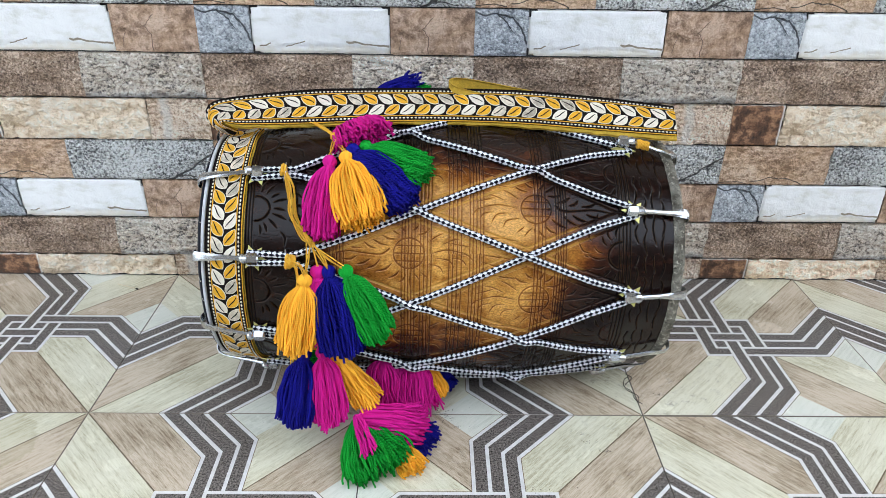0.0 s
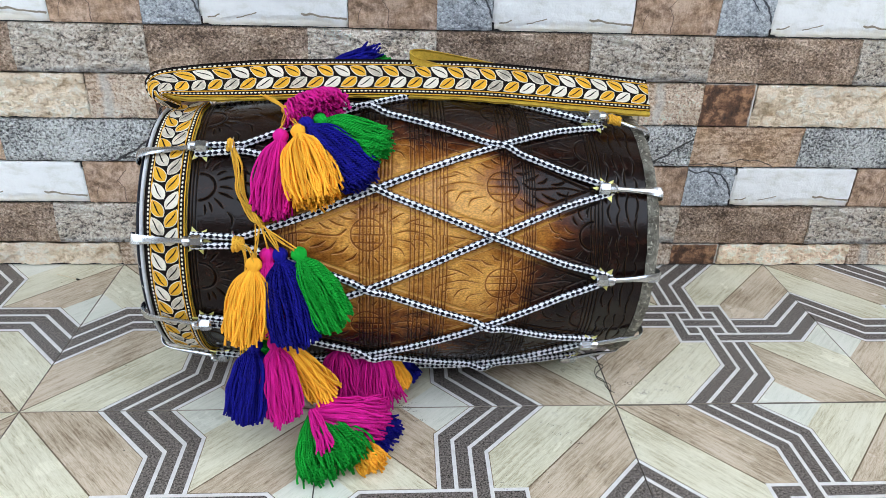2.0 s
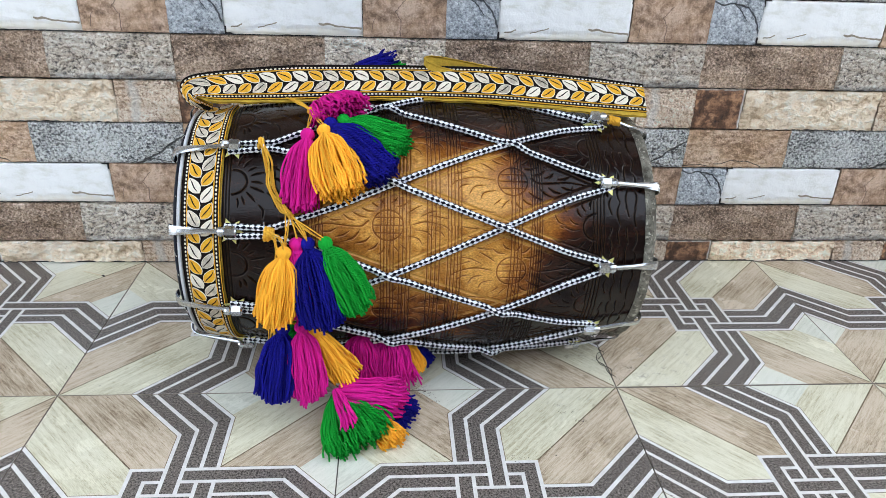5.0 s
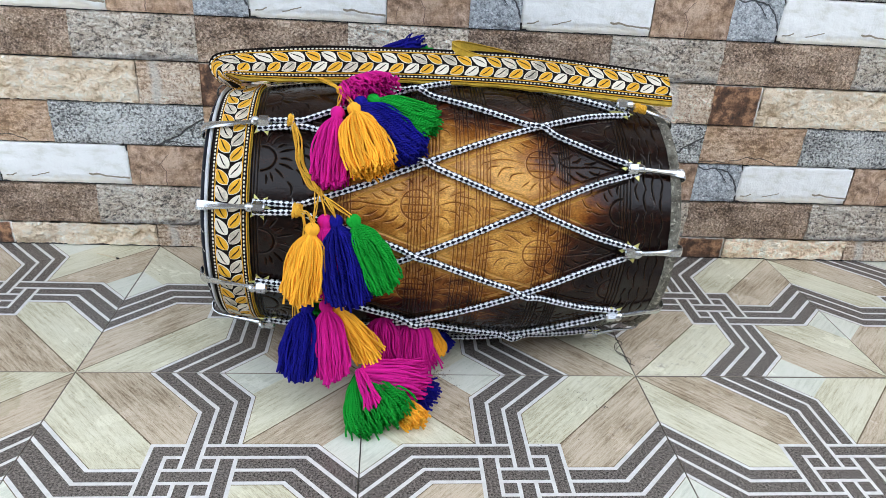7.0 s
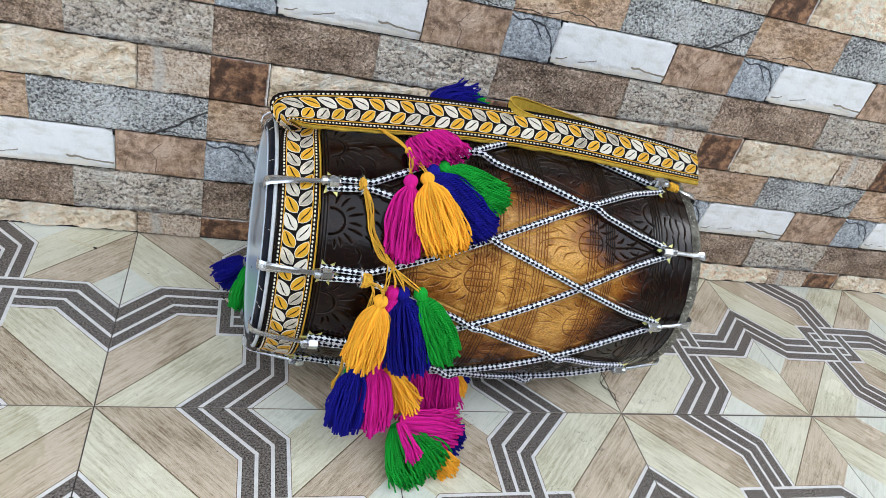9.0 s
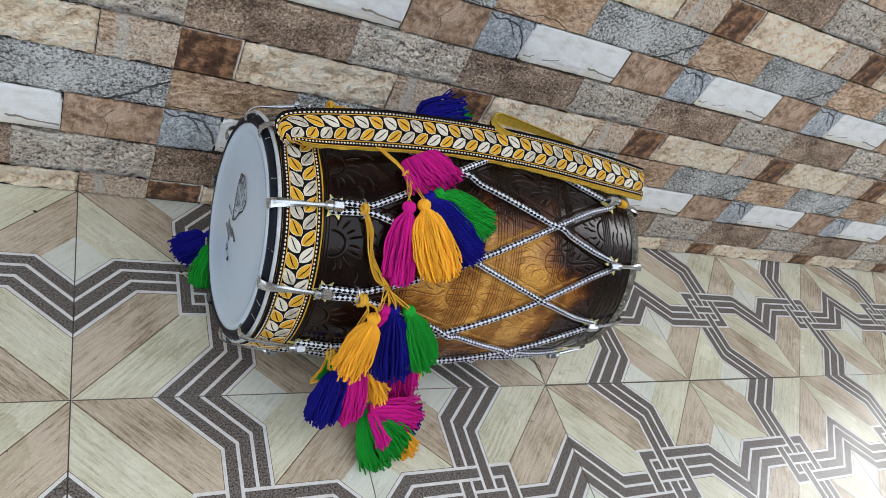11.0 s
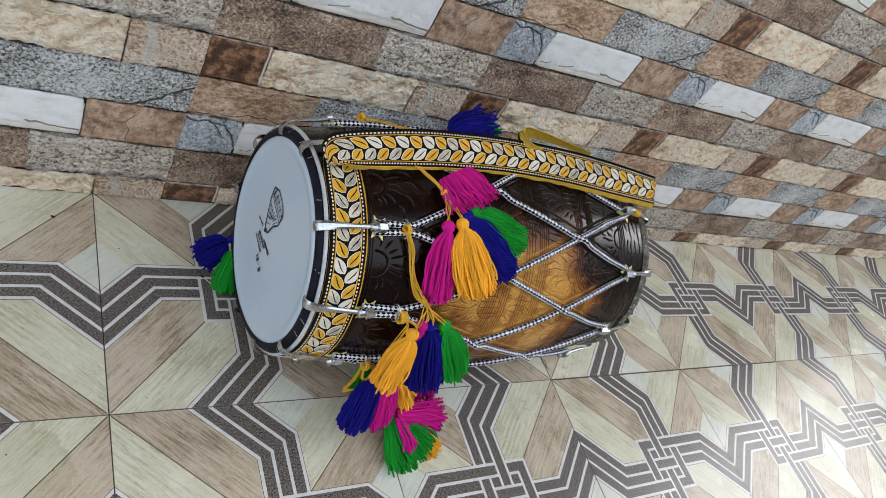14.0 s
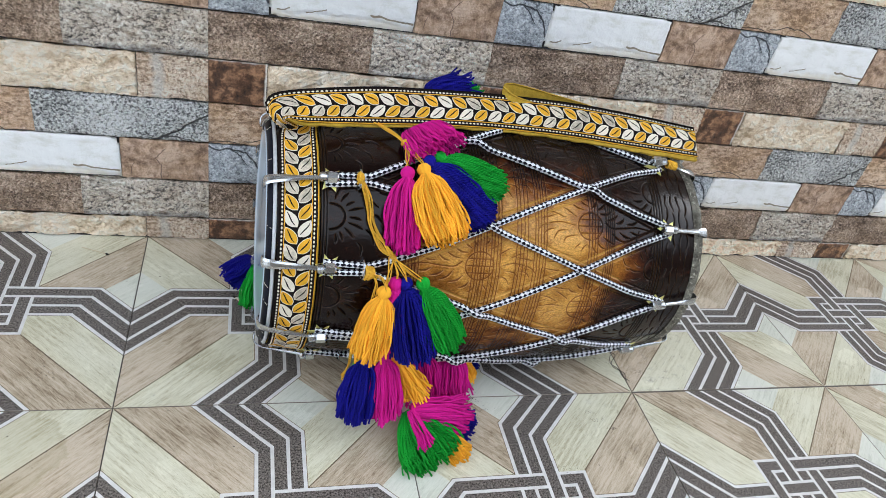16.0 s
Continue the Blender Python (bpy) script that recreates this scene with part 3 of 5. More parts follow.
def shell_mat():
    """Lacquered carved wood: sprayed from near black at the ends to honey in the belly, dark stain in the scored lines,
    every cut darker with its depth.
    """
    m = Nodes("carved_wood")
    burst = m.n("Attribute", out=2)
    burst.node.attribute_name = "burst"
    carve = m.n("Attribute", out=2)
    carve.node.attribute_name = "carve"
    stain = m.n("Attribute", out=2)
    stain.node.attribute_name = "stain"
    v = m.coords((1, 5, 5))
    grain = m.noise(v, 14, 6, 0.65, 0.3)
    blot = m.noise(m.coords(), 34, 5, 0.7)
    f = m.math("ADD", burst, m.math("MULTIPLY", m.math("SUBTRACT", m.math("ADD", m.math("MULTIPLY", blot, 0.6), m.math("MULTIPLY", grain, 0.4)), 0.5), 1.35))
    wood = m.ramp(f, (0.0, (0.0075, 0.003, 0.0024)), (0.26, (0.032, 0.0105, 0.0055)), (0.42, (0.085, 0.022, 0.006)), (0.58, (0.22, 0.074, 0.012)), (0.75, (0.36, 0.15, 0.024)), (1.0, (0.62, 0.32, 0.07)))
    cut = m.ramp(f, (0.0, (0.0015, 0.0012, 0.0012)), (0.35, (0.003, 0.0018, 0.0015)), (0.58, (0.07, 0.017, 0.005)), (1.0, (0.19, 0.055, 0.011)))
    fleck = m.noise(m.coords((1, 2, 2)), 330, 3, 0.7)
    wood = m.mix(1.0, wood, m.ramp(fleck, (0.36, 0.62), (0.62, 1.25)), "MULTIPLY")
    worn_glint = m.math("MULTIPLY", m.ramp(carve, (0.02, 0.0), (0.16, 1.0), (0.42, 0.0)), m.ramp(f, (0.25, 0.06), (0.7, 0.55)))
    wood = m.mix(worn_glint, wood, (0.72, 0.42, 0.15))                 # lacquer rubbed off the edges of the cuts, with their highlight painted in
    bare = m.n("Attribute", out=2)
    bare.node.attribute_name = "rub"
    wood = m.mix(m.math("MULTIPLY", bare, m.ramp(f, (0.3, 0.0), (0.62, 0.75))), wood, (0.62, 0.34, 0.07))
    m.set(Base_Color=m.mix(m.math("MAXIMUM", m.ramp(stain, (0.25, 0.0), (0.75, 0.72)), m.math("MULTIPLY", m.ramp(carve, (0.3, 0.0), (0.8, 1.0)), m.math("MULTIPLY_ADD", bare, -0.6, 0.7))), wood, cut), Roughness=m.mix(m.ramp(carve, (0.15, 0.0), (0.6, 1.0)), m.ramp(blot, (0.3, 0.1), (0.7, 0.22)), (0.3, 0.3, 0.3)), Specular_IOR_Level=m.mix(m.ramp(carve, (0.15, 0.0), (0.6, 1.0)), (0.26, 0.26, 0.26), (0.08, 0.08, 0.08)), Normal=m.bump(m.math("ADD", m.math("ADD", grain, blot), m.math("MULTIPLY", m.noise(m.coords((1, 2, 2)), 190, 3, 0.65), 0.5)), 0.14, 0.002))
    return m.mat


def hide_mat():
    """Dried rawhide: olive grey, blotched dark, with pale crusty flecks."""
    m = Nodes("raw_hide")
    v = m.coords()
    blot = m.noise(v, 55, 5, 0.65)
    crust = m.noise(v, 190, 4, 0.7, 0.4)
    col = m.ramp(blot, (0.36, (0.075, 0.066, 0.05)), (0.5, (0.16, 0.15, 0.12)), (0.64, (0.27, 0.255, 0.21)))
    col = m.mix(m.math("MULTIPLY", m.ramp(crust, (0.55, 0.0), (0.62, 1.0)), 0.75), col, (0.62, 0.58, 0.47))
    col = m.mix(m.math("MULTIPLY", m.ramp(m.noise(v, 320, 3, 0.7), (0.36, 1.0), (0.44, 0.0)), 0.7), col, (0.03, 0.026, 0.02))
    m.set(Base_Color=col, Roughness=0.7, Normal=m.bump(m.math("ADD", blot, crust), 0.9, 0.003))
    m.bsdf.inputs["Specular IOR Level"].default_value = 0.2
    return m.mat


MAT_ROPE, MAT_SHELL = rope_mat(), shell_mat()
MAT_STEEL = plain_mat("nickel_steel", (0.56, 0.58, 0.6), 0.22, 1.0, 0.12, 60, 0.15, 500)
MAT_BRASS = plain_mat("yellow_brass", (0.72, 0.68, 0.24), 0.35, 0.45, 0.15, 80)
MAT_HEAD = plain_mat("drum_film", (0.52, 0.61, 0.71), 0.12, 0.0, 0.03, 5, 0.02, 60)
MAT_HOOP_BLACK = plain_mat("black_binding", (0.012, 0.013, 0.02), 0.45, 0.0, 0.3, 60, 0.2, 300, spec=0.08)
MAT_HOOP_WHITE = plain_mat("pale_hoop", (0.56, 0.58, 0.6), 0.35, 0.0, 0.15, 40, 0.15, 250)
MAT_HIDE = hide_mat()
MAT_INK = plain_mat("black_print", (0.012, 0.012, 0.014), 0.4)
MAT_THREAD_W = plain_mat("white_thread", (0.8, 0.74, 0.62), 0.5, 0.0, 0.08, 100, 0.4, 900, spec=0.08)
MAT_SILVER = plain_mat("silver_thread", (0.56, 0.5, 0.4), 0.4, 0.0, 0.45, 45, 0.5, 700, spec=0.08)
MAT_YELLOW = plain_mat("yellow_thread", (0.78, 0.42, 0.03), 0.5, 0.0, 0.15, 80, 0.5, 700, spec=0.08)
MAT_BLACKCLOTH = plain_mat("black_cloth", (0.012, 0.009, 0.008), 0.85, 0.0, 0.3, 200, 0.5, 900, spec=0.08)
MAT_VELVET = plain_mat("yellow_felt", (0.62, 0.41, 0.055), 0.95, 0.0, 0.2, 120, 0.8, 500, spec=0.08)

# ---- drum: axis, profile ----
CL, CR = np.array((-0.362, -0.243, 0.198)), np.array((0.262, -0.230, 0.186))
AX = unit(CR - CL)
UP = unit(np.array((0, 0, 1.0)) - AX * AX[2])
FR = np.cross(AX, UP)                       # towards the open side, away from the wall
S_KNOT, R_KNOT = [-0.05, 0.0, 0.07, 0.15, 0.25, 0.33, 0.42, 0.52, 0.6, 0.65], [0.148, 0.158, 0.1675, 0.179, 0.1865, 0.188, 0.186, 0.178, 0.1675, 0.159]
_fit = np.polyfit(S_KNOT, R_KNOT, 4)


def rad(s):
    return np.polyval(_fit, s)


def on(s, deg, r):
    """Place at s metres along the axis, an angle round it (0 top, 90 front) and a distance from it."""
    w = math.radians(deg)
    return CL + AX * s + r * (math.cos(w) * UP + math.sin(w) * FR)


def out_at(deg):
    w = math.radians(deg)
    return math.cos(w) * UP + math.sin(w) * FR


def lathe(profile, steps=96, degs=None):
    degs = np.linspace(0, 360, steps, endpoint=False) if degs is None else degs
    vs = [on(s, d, r) for s, r in profile for d in degs]
    return vs, [tuple(reversed(q)) for q in grid_faces(len(profile), len(degs), wrap_v=True)]


drum = thing("drum", tuple(on(0.31, 180, 0.19)), "barrel drum of carved dark wood with honey belly and rope lacing", "drum")

# carving: depth over one 36 degree period, in metres along and across
PERIOD = 36.0


def stroke(points, w0, w1):
    """A cut from w0 to w1 half wide; w1 below nought: a leaf-shaped nick, widest in the middle."""
    p = np.asarray(points, dtype=float)
    if 2 < len(p) < 6:
        p = smooth_line(p, 4 * len(p))
    return p, w0, w1


def arc(cx, cy, r, a0, a1, n=14):
    return [(cx + r * math.cos(math.radians(a)), cy + r * math.sin(math.radians(a))) for a in np.linspace(a0, a1, n)]


def motif():
    """Strokes in (s, arc) metres, repeated every 36 degrees: leaf nicks and feathers, and the scored lines."""
    st, dark = [], []
    half = 0.0595                                   # half a period, as arc
    rng = random.Random(4)
    for g0, g1, n in ((0.053, 0.065, 4), (0.164, 0.181, 5), (0.2535, 0.2695, 5), (0.2765, 0.290, 4), (0.312, 0.3275, 4), (0.338, 0.355, 5), (0.4195, 0.433, 4), (0.446, 0.4595, 5), (0.529, 0.5435, 4)):
        for s in np.linspace(g0, g1, n):
            j = rng.uniform(-0.0006, 0.0006)
            dark.append(stroke([(s + j, -half * 1.1), (s - j, half * 1.1)], 0.00085, 0.0008))

    def disc(cx, cy, r):
        """A ring with level bars across; the scored lines give its uprights."""
        dark.append(stroke(arc(cx, cy, r, 0, 360, 30), 0.00095, 0.00095))
        for q in (-0.5, 0.0, 0.5):
            h = r * math.sqrt(1 - q * q)
            dark.append(stroke([(cx - h, cy + q * r), (cx + h, cy + q * r)], 0.0008, 0.0008))

    U = 0.000225
    # round the ring, towards the drum's end: pointed leaf nicks, and one long stem
    nicks = [(-115, -136, -45, -105), (-55, -162, -15, -128), (20, -122, 48, -162), (55, -108, 100, -143), (70, -80, 150, -98), (120, -43, 195, -80), (185, -25, 245, -60), (260, -25, 348, -50), (210, 32, 290, 65), (285, 20, 365, 40), (155, 37, 235, 90), (90, 57, 175, 107), (50, 97, 110, 142), (15, 120, 60, 172)]
    # towards the belly: thin curved feathers
    plumes = [(-190, -115, -150, -95, -100, -56), (-295, -83, -235, -75, -180, -46), (-305, 2, -210, -21, -105, 0), (-320, 67, -290, 32, -235, 22), (-250, 82, -220, 37, -155, 27), (-190, 112, -165, 72, -100, 57), (-110, 142, -85, 120, -62, 104), (-65, 157, -45, 130, -28, 114), (-8, 120, -6, 150, -2, 178), (-330, -40, -280, -50, -225, -62), (-360, 40, -330, 10, -290, -5)]

    def flower(cx, cy, to):
        disc(cx, cy, 0.0192)
        for x0, y0, x1, y1 in nicks:
            g = [rng.uniform(-4, 4) for _ in range(4)]
            mx, my = (x0 + x1) / 2 - 0.1 * (y1 - y0), (y0 + y1) / 2 + 0.1 * (x1 - x0)
            st.append(stroke([(cx + to * U * (x0 + g[0]), cy + U * (y0 + g[1])), (cx + to * U * mx, cy + U * my), (cx + to * U * (x1 + g[2]), cy + U * (y1 + g[3]))], 0.0012, -1))
        st.append(stroke([(cx + to * U * x, cy + U * y) for x, y in ((110, -22), (150, 5), (230, 3), (330, -7), (430, 7))], 0.0012, 0.0005))
        for x0, y0, x1, y1, x2, y2 in plumes:
            g = [rng.uniform(-5, 5) for _ in range(4)]
            st.append(stroke([(cx + to * U * (x0 + g[0]), cy + U * (y0 + g[1])), (cx + to * U * x1, cy + U * y1), (cx + to * U * (x2 + g[2]), cy + U * (y2 + g[3]))], 0.0008, -1))

    def fan(cx, cy, r0, r1, a0, a1, n, w=0.0013, bend=0.3, taper=-1):
        """Nicks round a centre, each curved and a little uneven."""
        for a in np.linspace(a0, a1, n):
            c = math.radians(a + rng.uniform(-4, 4))
            d = c + bend * rng.uniform(0.7, 1.3)
            k0, k1 = r0 * rng.uniform(0.95, 1.05), r1 * rng.uniform(0.9, 1.1)
            rm, cm = (k0 + k1) / 2, (c + d) / 2 - 0.25 * bend
            st.append(stroke([(cx + k0 * math.cos(c), cy + k0 * math.sin(c)), (cx + rm * math.cos(cm), cy + rm * math.sin(cm)), (cx + k1 * math.cos(d), cy + k1 * math.sin(d))], w, taper))

    flower(0.421, 0.0, 1)
    for e in (-1, 1):
        cy = e * half
        flower(0.2625, cy, -1)
        # feathers flowing over the belly beyond the far flower
        for k in (-2, -1, 0, 1, 2):
            st.append(stroke([(0.352, cy + 0.009 * k), (0.372, cy + 0.012 * k + 0.003), (0.398, cy + 0.012 * k + 0.007)], 0.00075, -1))
        # half suns near the ends
        st.append(stroke(arc(0.533, cy, 0.0185, 95, 265, 16), 0.0011, 0.0011))
        fan(0.533, cy, 0.025, 0.041, 108, 252, 8, 0.001, 0.15)
        fan(0.533, cy, 0.045, 0.06, 130, 230, 5, 0.001, 0.3)
    st.append(stroke(arc(0.0685, 0.0, 0.0185, -88, 88, 16), 0.0011, 0.0011))
    fan(0.0685, 0.0, 0.0245, 0.04, -78, 78, 9, 0.0011, 0.06)
    fan(0.0685, 0.0, 0.05, 0.061, -48, 48, 5, 0.0011, 0.2)
    # long wavy strokes at the wide end
    for s, n, ph in ((0.552, 4, 0.0), (0.564, 4, 0.4), (0.576, 3, 0.1), (0.588, 4, 0.6)):
        for k in range(n):
            y = -half + 2 * half * (k + ph) / n
            l = half / n * rng.uniform(0.8, 1.15)
            b = 0.0018 * rng.choice((-1, 1))
            st.append(stroke([(s - b * 0.6, y - l), (s + b, y - l * 0.35), (s + b * 0.6, y + l * 0.3), (s - b * 1.2, y + l)], 0.001, -1))
    return st, dark


def carve_depth(S, Y, strokes):
    depth = np.zeros(S.shape)
    for p, w0, w1 in strokes:
        n = len(p) - 1
        lo, hi = p.min(0) - 0.004, p.max(0) + 0.004
        near = (S > lo[0]) & (S < hi[0]) & (Y > lo[1]) & (Y < hi[1])
        if not near.any():
            continue
        s, y = S[near], Y[near]
        best = np.zeros(s.shape)
        for k in range(n):
            d = p[k + 1] - p[k]
            t = np.clip(((s - p[k][0]) * d[0] + (y - p[k][1]) * d[1]) / (d @ d + 1e-12), 0, 1)
            dist = np.hypot(s - p[k][0] - t * d[0], y - p[k][1] - t * d[1])
            at = (k + t) / n
            w = w0 * (0.3 + 0.9 * np.sin(np.pi * at)) if w1 < 0 else (w0 + (w1 - w0) * at) * 1.15
            best = np.maximum(best, np.clip(1.35 - dist / w, 0, 1))
        depth[near] = np.maximum(depth[near], best)
    return depth


LEFT = [-9, 33, 69.5, 105, 141, 178, 214, 250, 286, 322]      # hooks at the narrow end, degrees
RIGHT = [-34, 16, 48.2, 83, 117, 150, 186, 222, 260, 302]     # hooks at the wide end
S_RING, S_LNUT, S_RNUT = 0.110, 0.066, 0.547


def unwrap(table, i):
    return table[i % 10] + 360 * (i // 10)


fine = np.arange(-12, 128, 0.21)
coarse = np.arange(128, 348, 2.5)
degs = np.concatenate([fine, coarse])
ss = np.linspace(0.002, 0.612, 870)
S2, D2 = np.meshgrid(ss, degs, indexing="ij")
local = (D2 - 48.3 + PERIOD / 2) % PERIOD - PERIOD / 2
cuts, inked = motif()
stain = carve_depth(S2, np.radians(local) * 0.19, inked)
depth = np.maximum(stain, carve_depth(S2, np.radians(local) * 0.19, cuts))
# scored lines beside the lacing, their stain rubbed away
rub = np.zeros(S2.shape)
for i in range(10):
    for j in (i - 1, i + 2):
        a, b = LEFT[i], unwrap(RIGHT, j)
        mid = a + (b - a) * (S2 - 0.118) / 0.432
        gap = np.abs((D2 - mid + 180) % 360 - 180)
        side = np.abs(gap - 3.1) * 0.0033
        rub = np.maximum(rub, np.where((S2 > 0.13) & (S2 < 0.54), np.clip(1.3 - side / 0.0017, 0, 1), 0))
depth = np.maximum(depth, rub * 0.8)
R2 = rad(S2) - 0.0021 * np.maximum(depth * (1 - 0.5 * stain), rub * 0.6)
wr = np.radians(D2)
P = CL + S2[..., None] * AX + R2[..., None] * (np.cos(wr)[..., None] * UP + np.sin(wr)[..., None] * FR)
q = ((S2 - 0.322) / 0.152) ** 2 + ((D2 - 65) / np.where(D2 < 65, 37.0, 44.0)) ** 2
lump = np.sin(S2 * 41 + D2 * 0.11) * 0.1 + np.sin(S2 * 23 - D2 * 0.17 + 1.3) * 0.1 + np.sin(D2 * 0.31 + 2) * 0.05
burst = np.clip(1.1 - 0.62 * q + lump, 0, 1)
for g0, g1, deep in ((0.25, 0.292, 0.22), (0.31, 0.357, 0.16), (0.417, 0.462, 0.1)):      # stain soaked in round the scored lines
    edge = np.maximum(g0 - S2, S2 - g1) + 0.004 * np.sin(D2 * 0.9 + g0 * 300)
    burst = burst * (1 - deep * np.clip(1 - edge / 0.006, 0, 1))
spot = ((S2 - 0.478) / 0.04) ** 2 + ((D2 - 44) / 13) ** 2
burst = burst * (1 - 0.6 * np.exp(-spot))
faces = [tuple(reversed(f)) for f in grid_faces(len(ss), len(degs), wrap_v=True)]
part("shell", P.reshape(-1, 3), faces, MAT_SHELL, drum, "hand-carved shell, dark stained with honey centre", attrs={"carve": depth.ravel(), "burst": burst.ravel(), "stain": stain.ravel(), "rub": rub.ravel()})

# heads and hoops
vs, fs = lathe([(-0.004, 0.0), (-0.004, 0.05), (-0.0043, 0.1), (-0.0047, 0.127), (-0.0055, 0.133), (-0.0068, 0.137), (-0.007, 0.141), (-0.0056, 0.1445), (-0.001, 0.146), (0.008, 0.1465)])
head = part("drum_head", vs, fs, MAT_HEAD, drum, "bluish white plastic drum skin")
vs, fs = lathe([(-0.004, 0.1435), (-0.006, 0.147), (-0.0058, 0.152), (-0.0035, 0.1565), (0.0, 0.159), (0.001, 0.157)])
binding = part("hoop_binding", vs, fs, MAT_HOOP_BLACK, drum, "black cloth binding with white stitches")
rng = random.Random(3)
for k in range(19):
    d, s = k * 360 / 19 + rng.uniform(-7, 7), rng.uniform(-0.0072, -0.0062)
    a, b = on(s + 0.001, d, 0.153), on(s + 0.0055, d + rng.uniform(0.8, 2.0), 0.1592)
    vs, fs, uv = tube([a, (a + b) / 2, b], 0.00038, 4)
    part("stitch", vs, fs, MAT_THREAD_W, binding)
vs, fs = lathe([(0.0005, 0.157), (0.0008, 0.1612), (0.002, 0.1628), (0.004, 0.1628), (0.0052, 0.1595)])
part("rim_hoop", vs, fs, MAT_HOOP_WHITE, drum, "pale metal rim hoop")
# hide wrapped hoop at the wide end, lumpy
prof = [(0.6015, 0.1655), (0.603, 0.1685), (0.6065, 0.1708), (0.611, 0.171), (0.6155, 0.1685), (0.618, 0.163), (0.6165, 0.155), (0.6125, 0.142), (0.611, 0.08), (0.611, 0.0)]
vs = []
for s, r in prof:
    for d in np.linspace(0, 360, 200, endpoint=False):
        n1 = noise.noise(Vector((math.cos(math.radians(d)) * 9, math.sin(math.radians(d)) * 9, s * 80)))
        n2 = noise.noise(Vector((math.cos(math.radians(d)) * 30, math.sin(math.radians(d)) * 30, s * 200)))
        vs.append(on(s + (0.0016 * n2 if s < 0.605 else 0), d, r + (0.0020 * n1 + 0.0016 * n2) * (r > 0.1)))
part("hide_head", vs, [tuple(reversed(f)) for f in grid_faces(len(prof), 200, wrap_v=True)], MAT_HIDE, drum, "rough grey rawhide skin lapped over the hoop")

# printed mark on the head: plain shapes and bars


def head_pt(x, y, lift=0.0006):
    """x towards the front, y up, on the drum skin."""
    r = math.hypot(x, y)
    return CL + AX * (-0.0043 - lift - 0.0005 * (r > 0.06)) + (x - 0.006) * FR + y * UP


def print_bar(x0, y0, x1, y1, w):
    d = unit((x1 - x0, y1 - y0))
    nx, ny = -d[1] * w / 2, d[0] * w / 2
    return [head_pt(x0 + nx, y0 + ny), head_pt(x1 + nx, y1 + ny), head_pt(x1 - nx, y1 - ny), head_pt(x0 - nx, y0 - ny)], [(0, 1, 2, 3)]


# ---- hooks, nuts and stars ----
def basis(deg):
    o = out_at(deg)
    return AX, o, np.cross(AX, o)


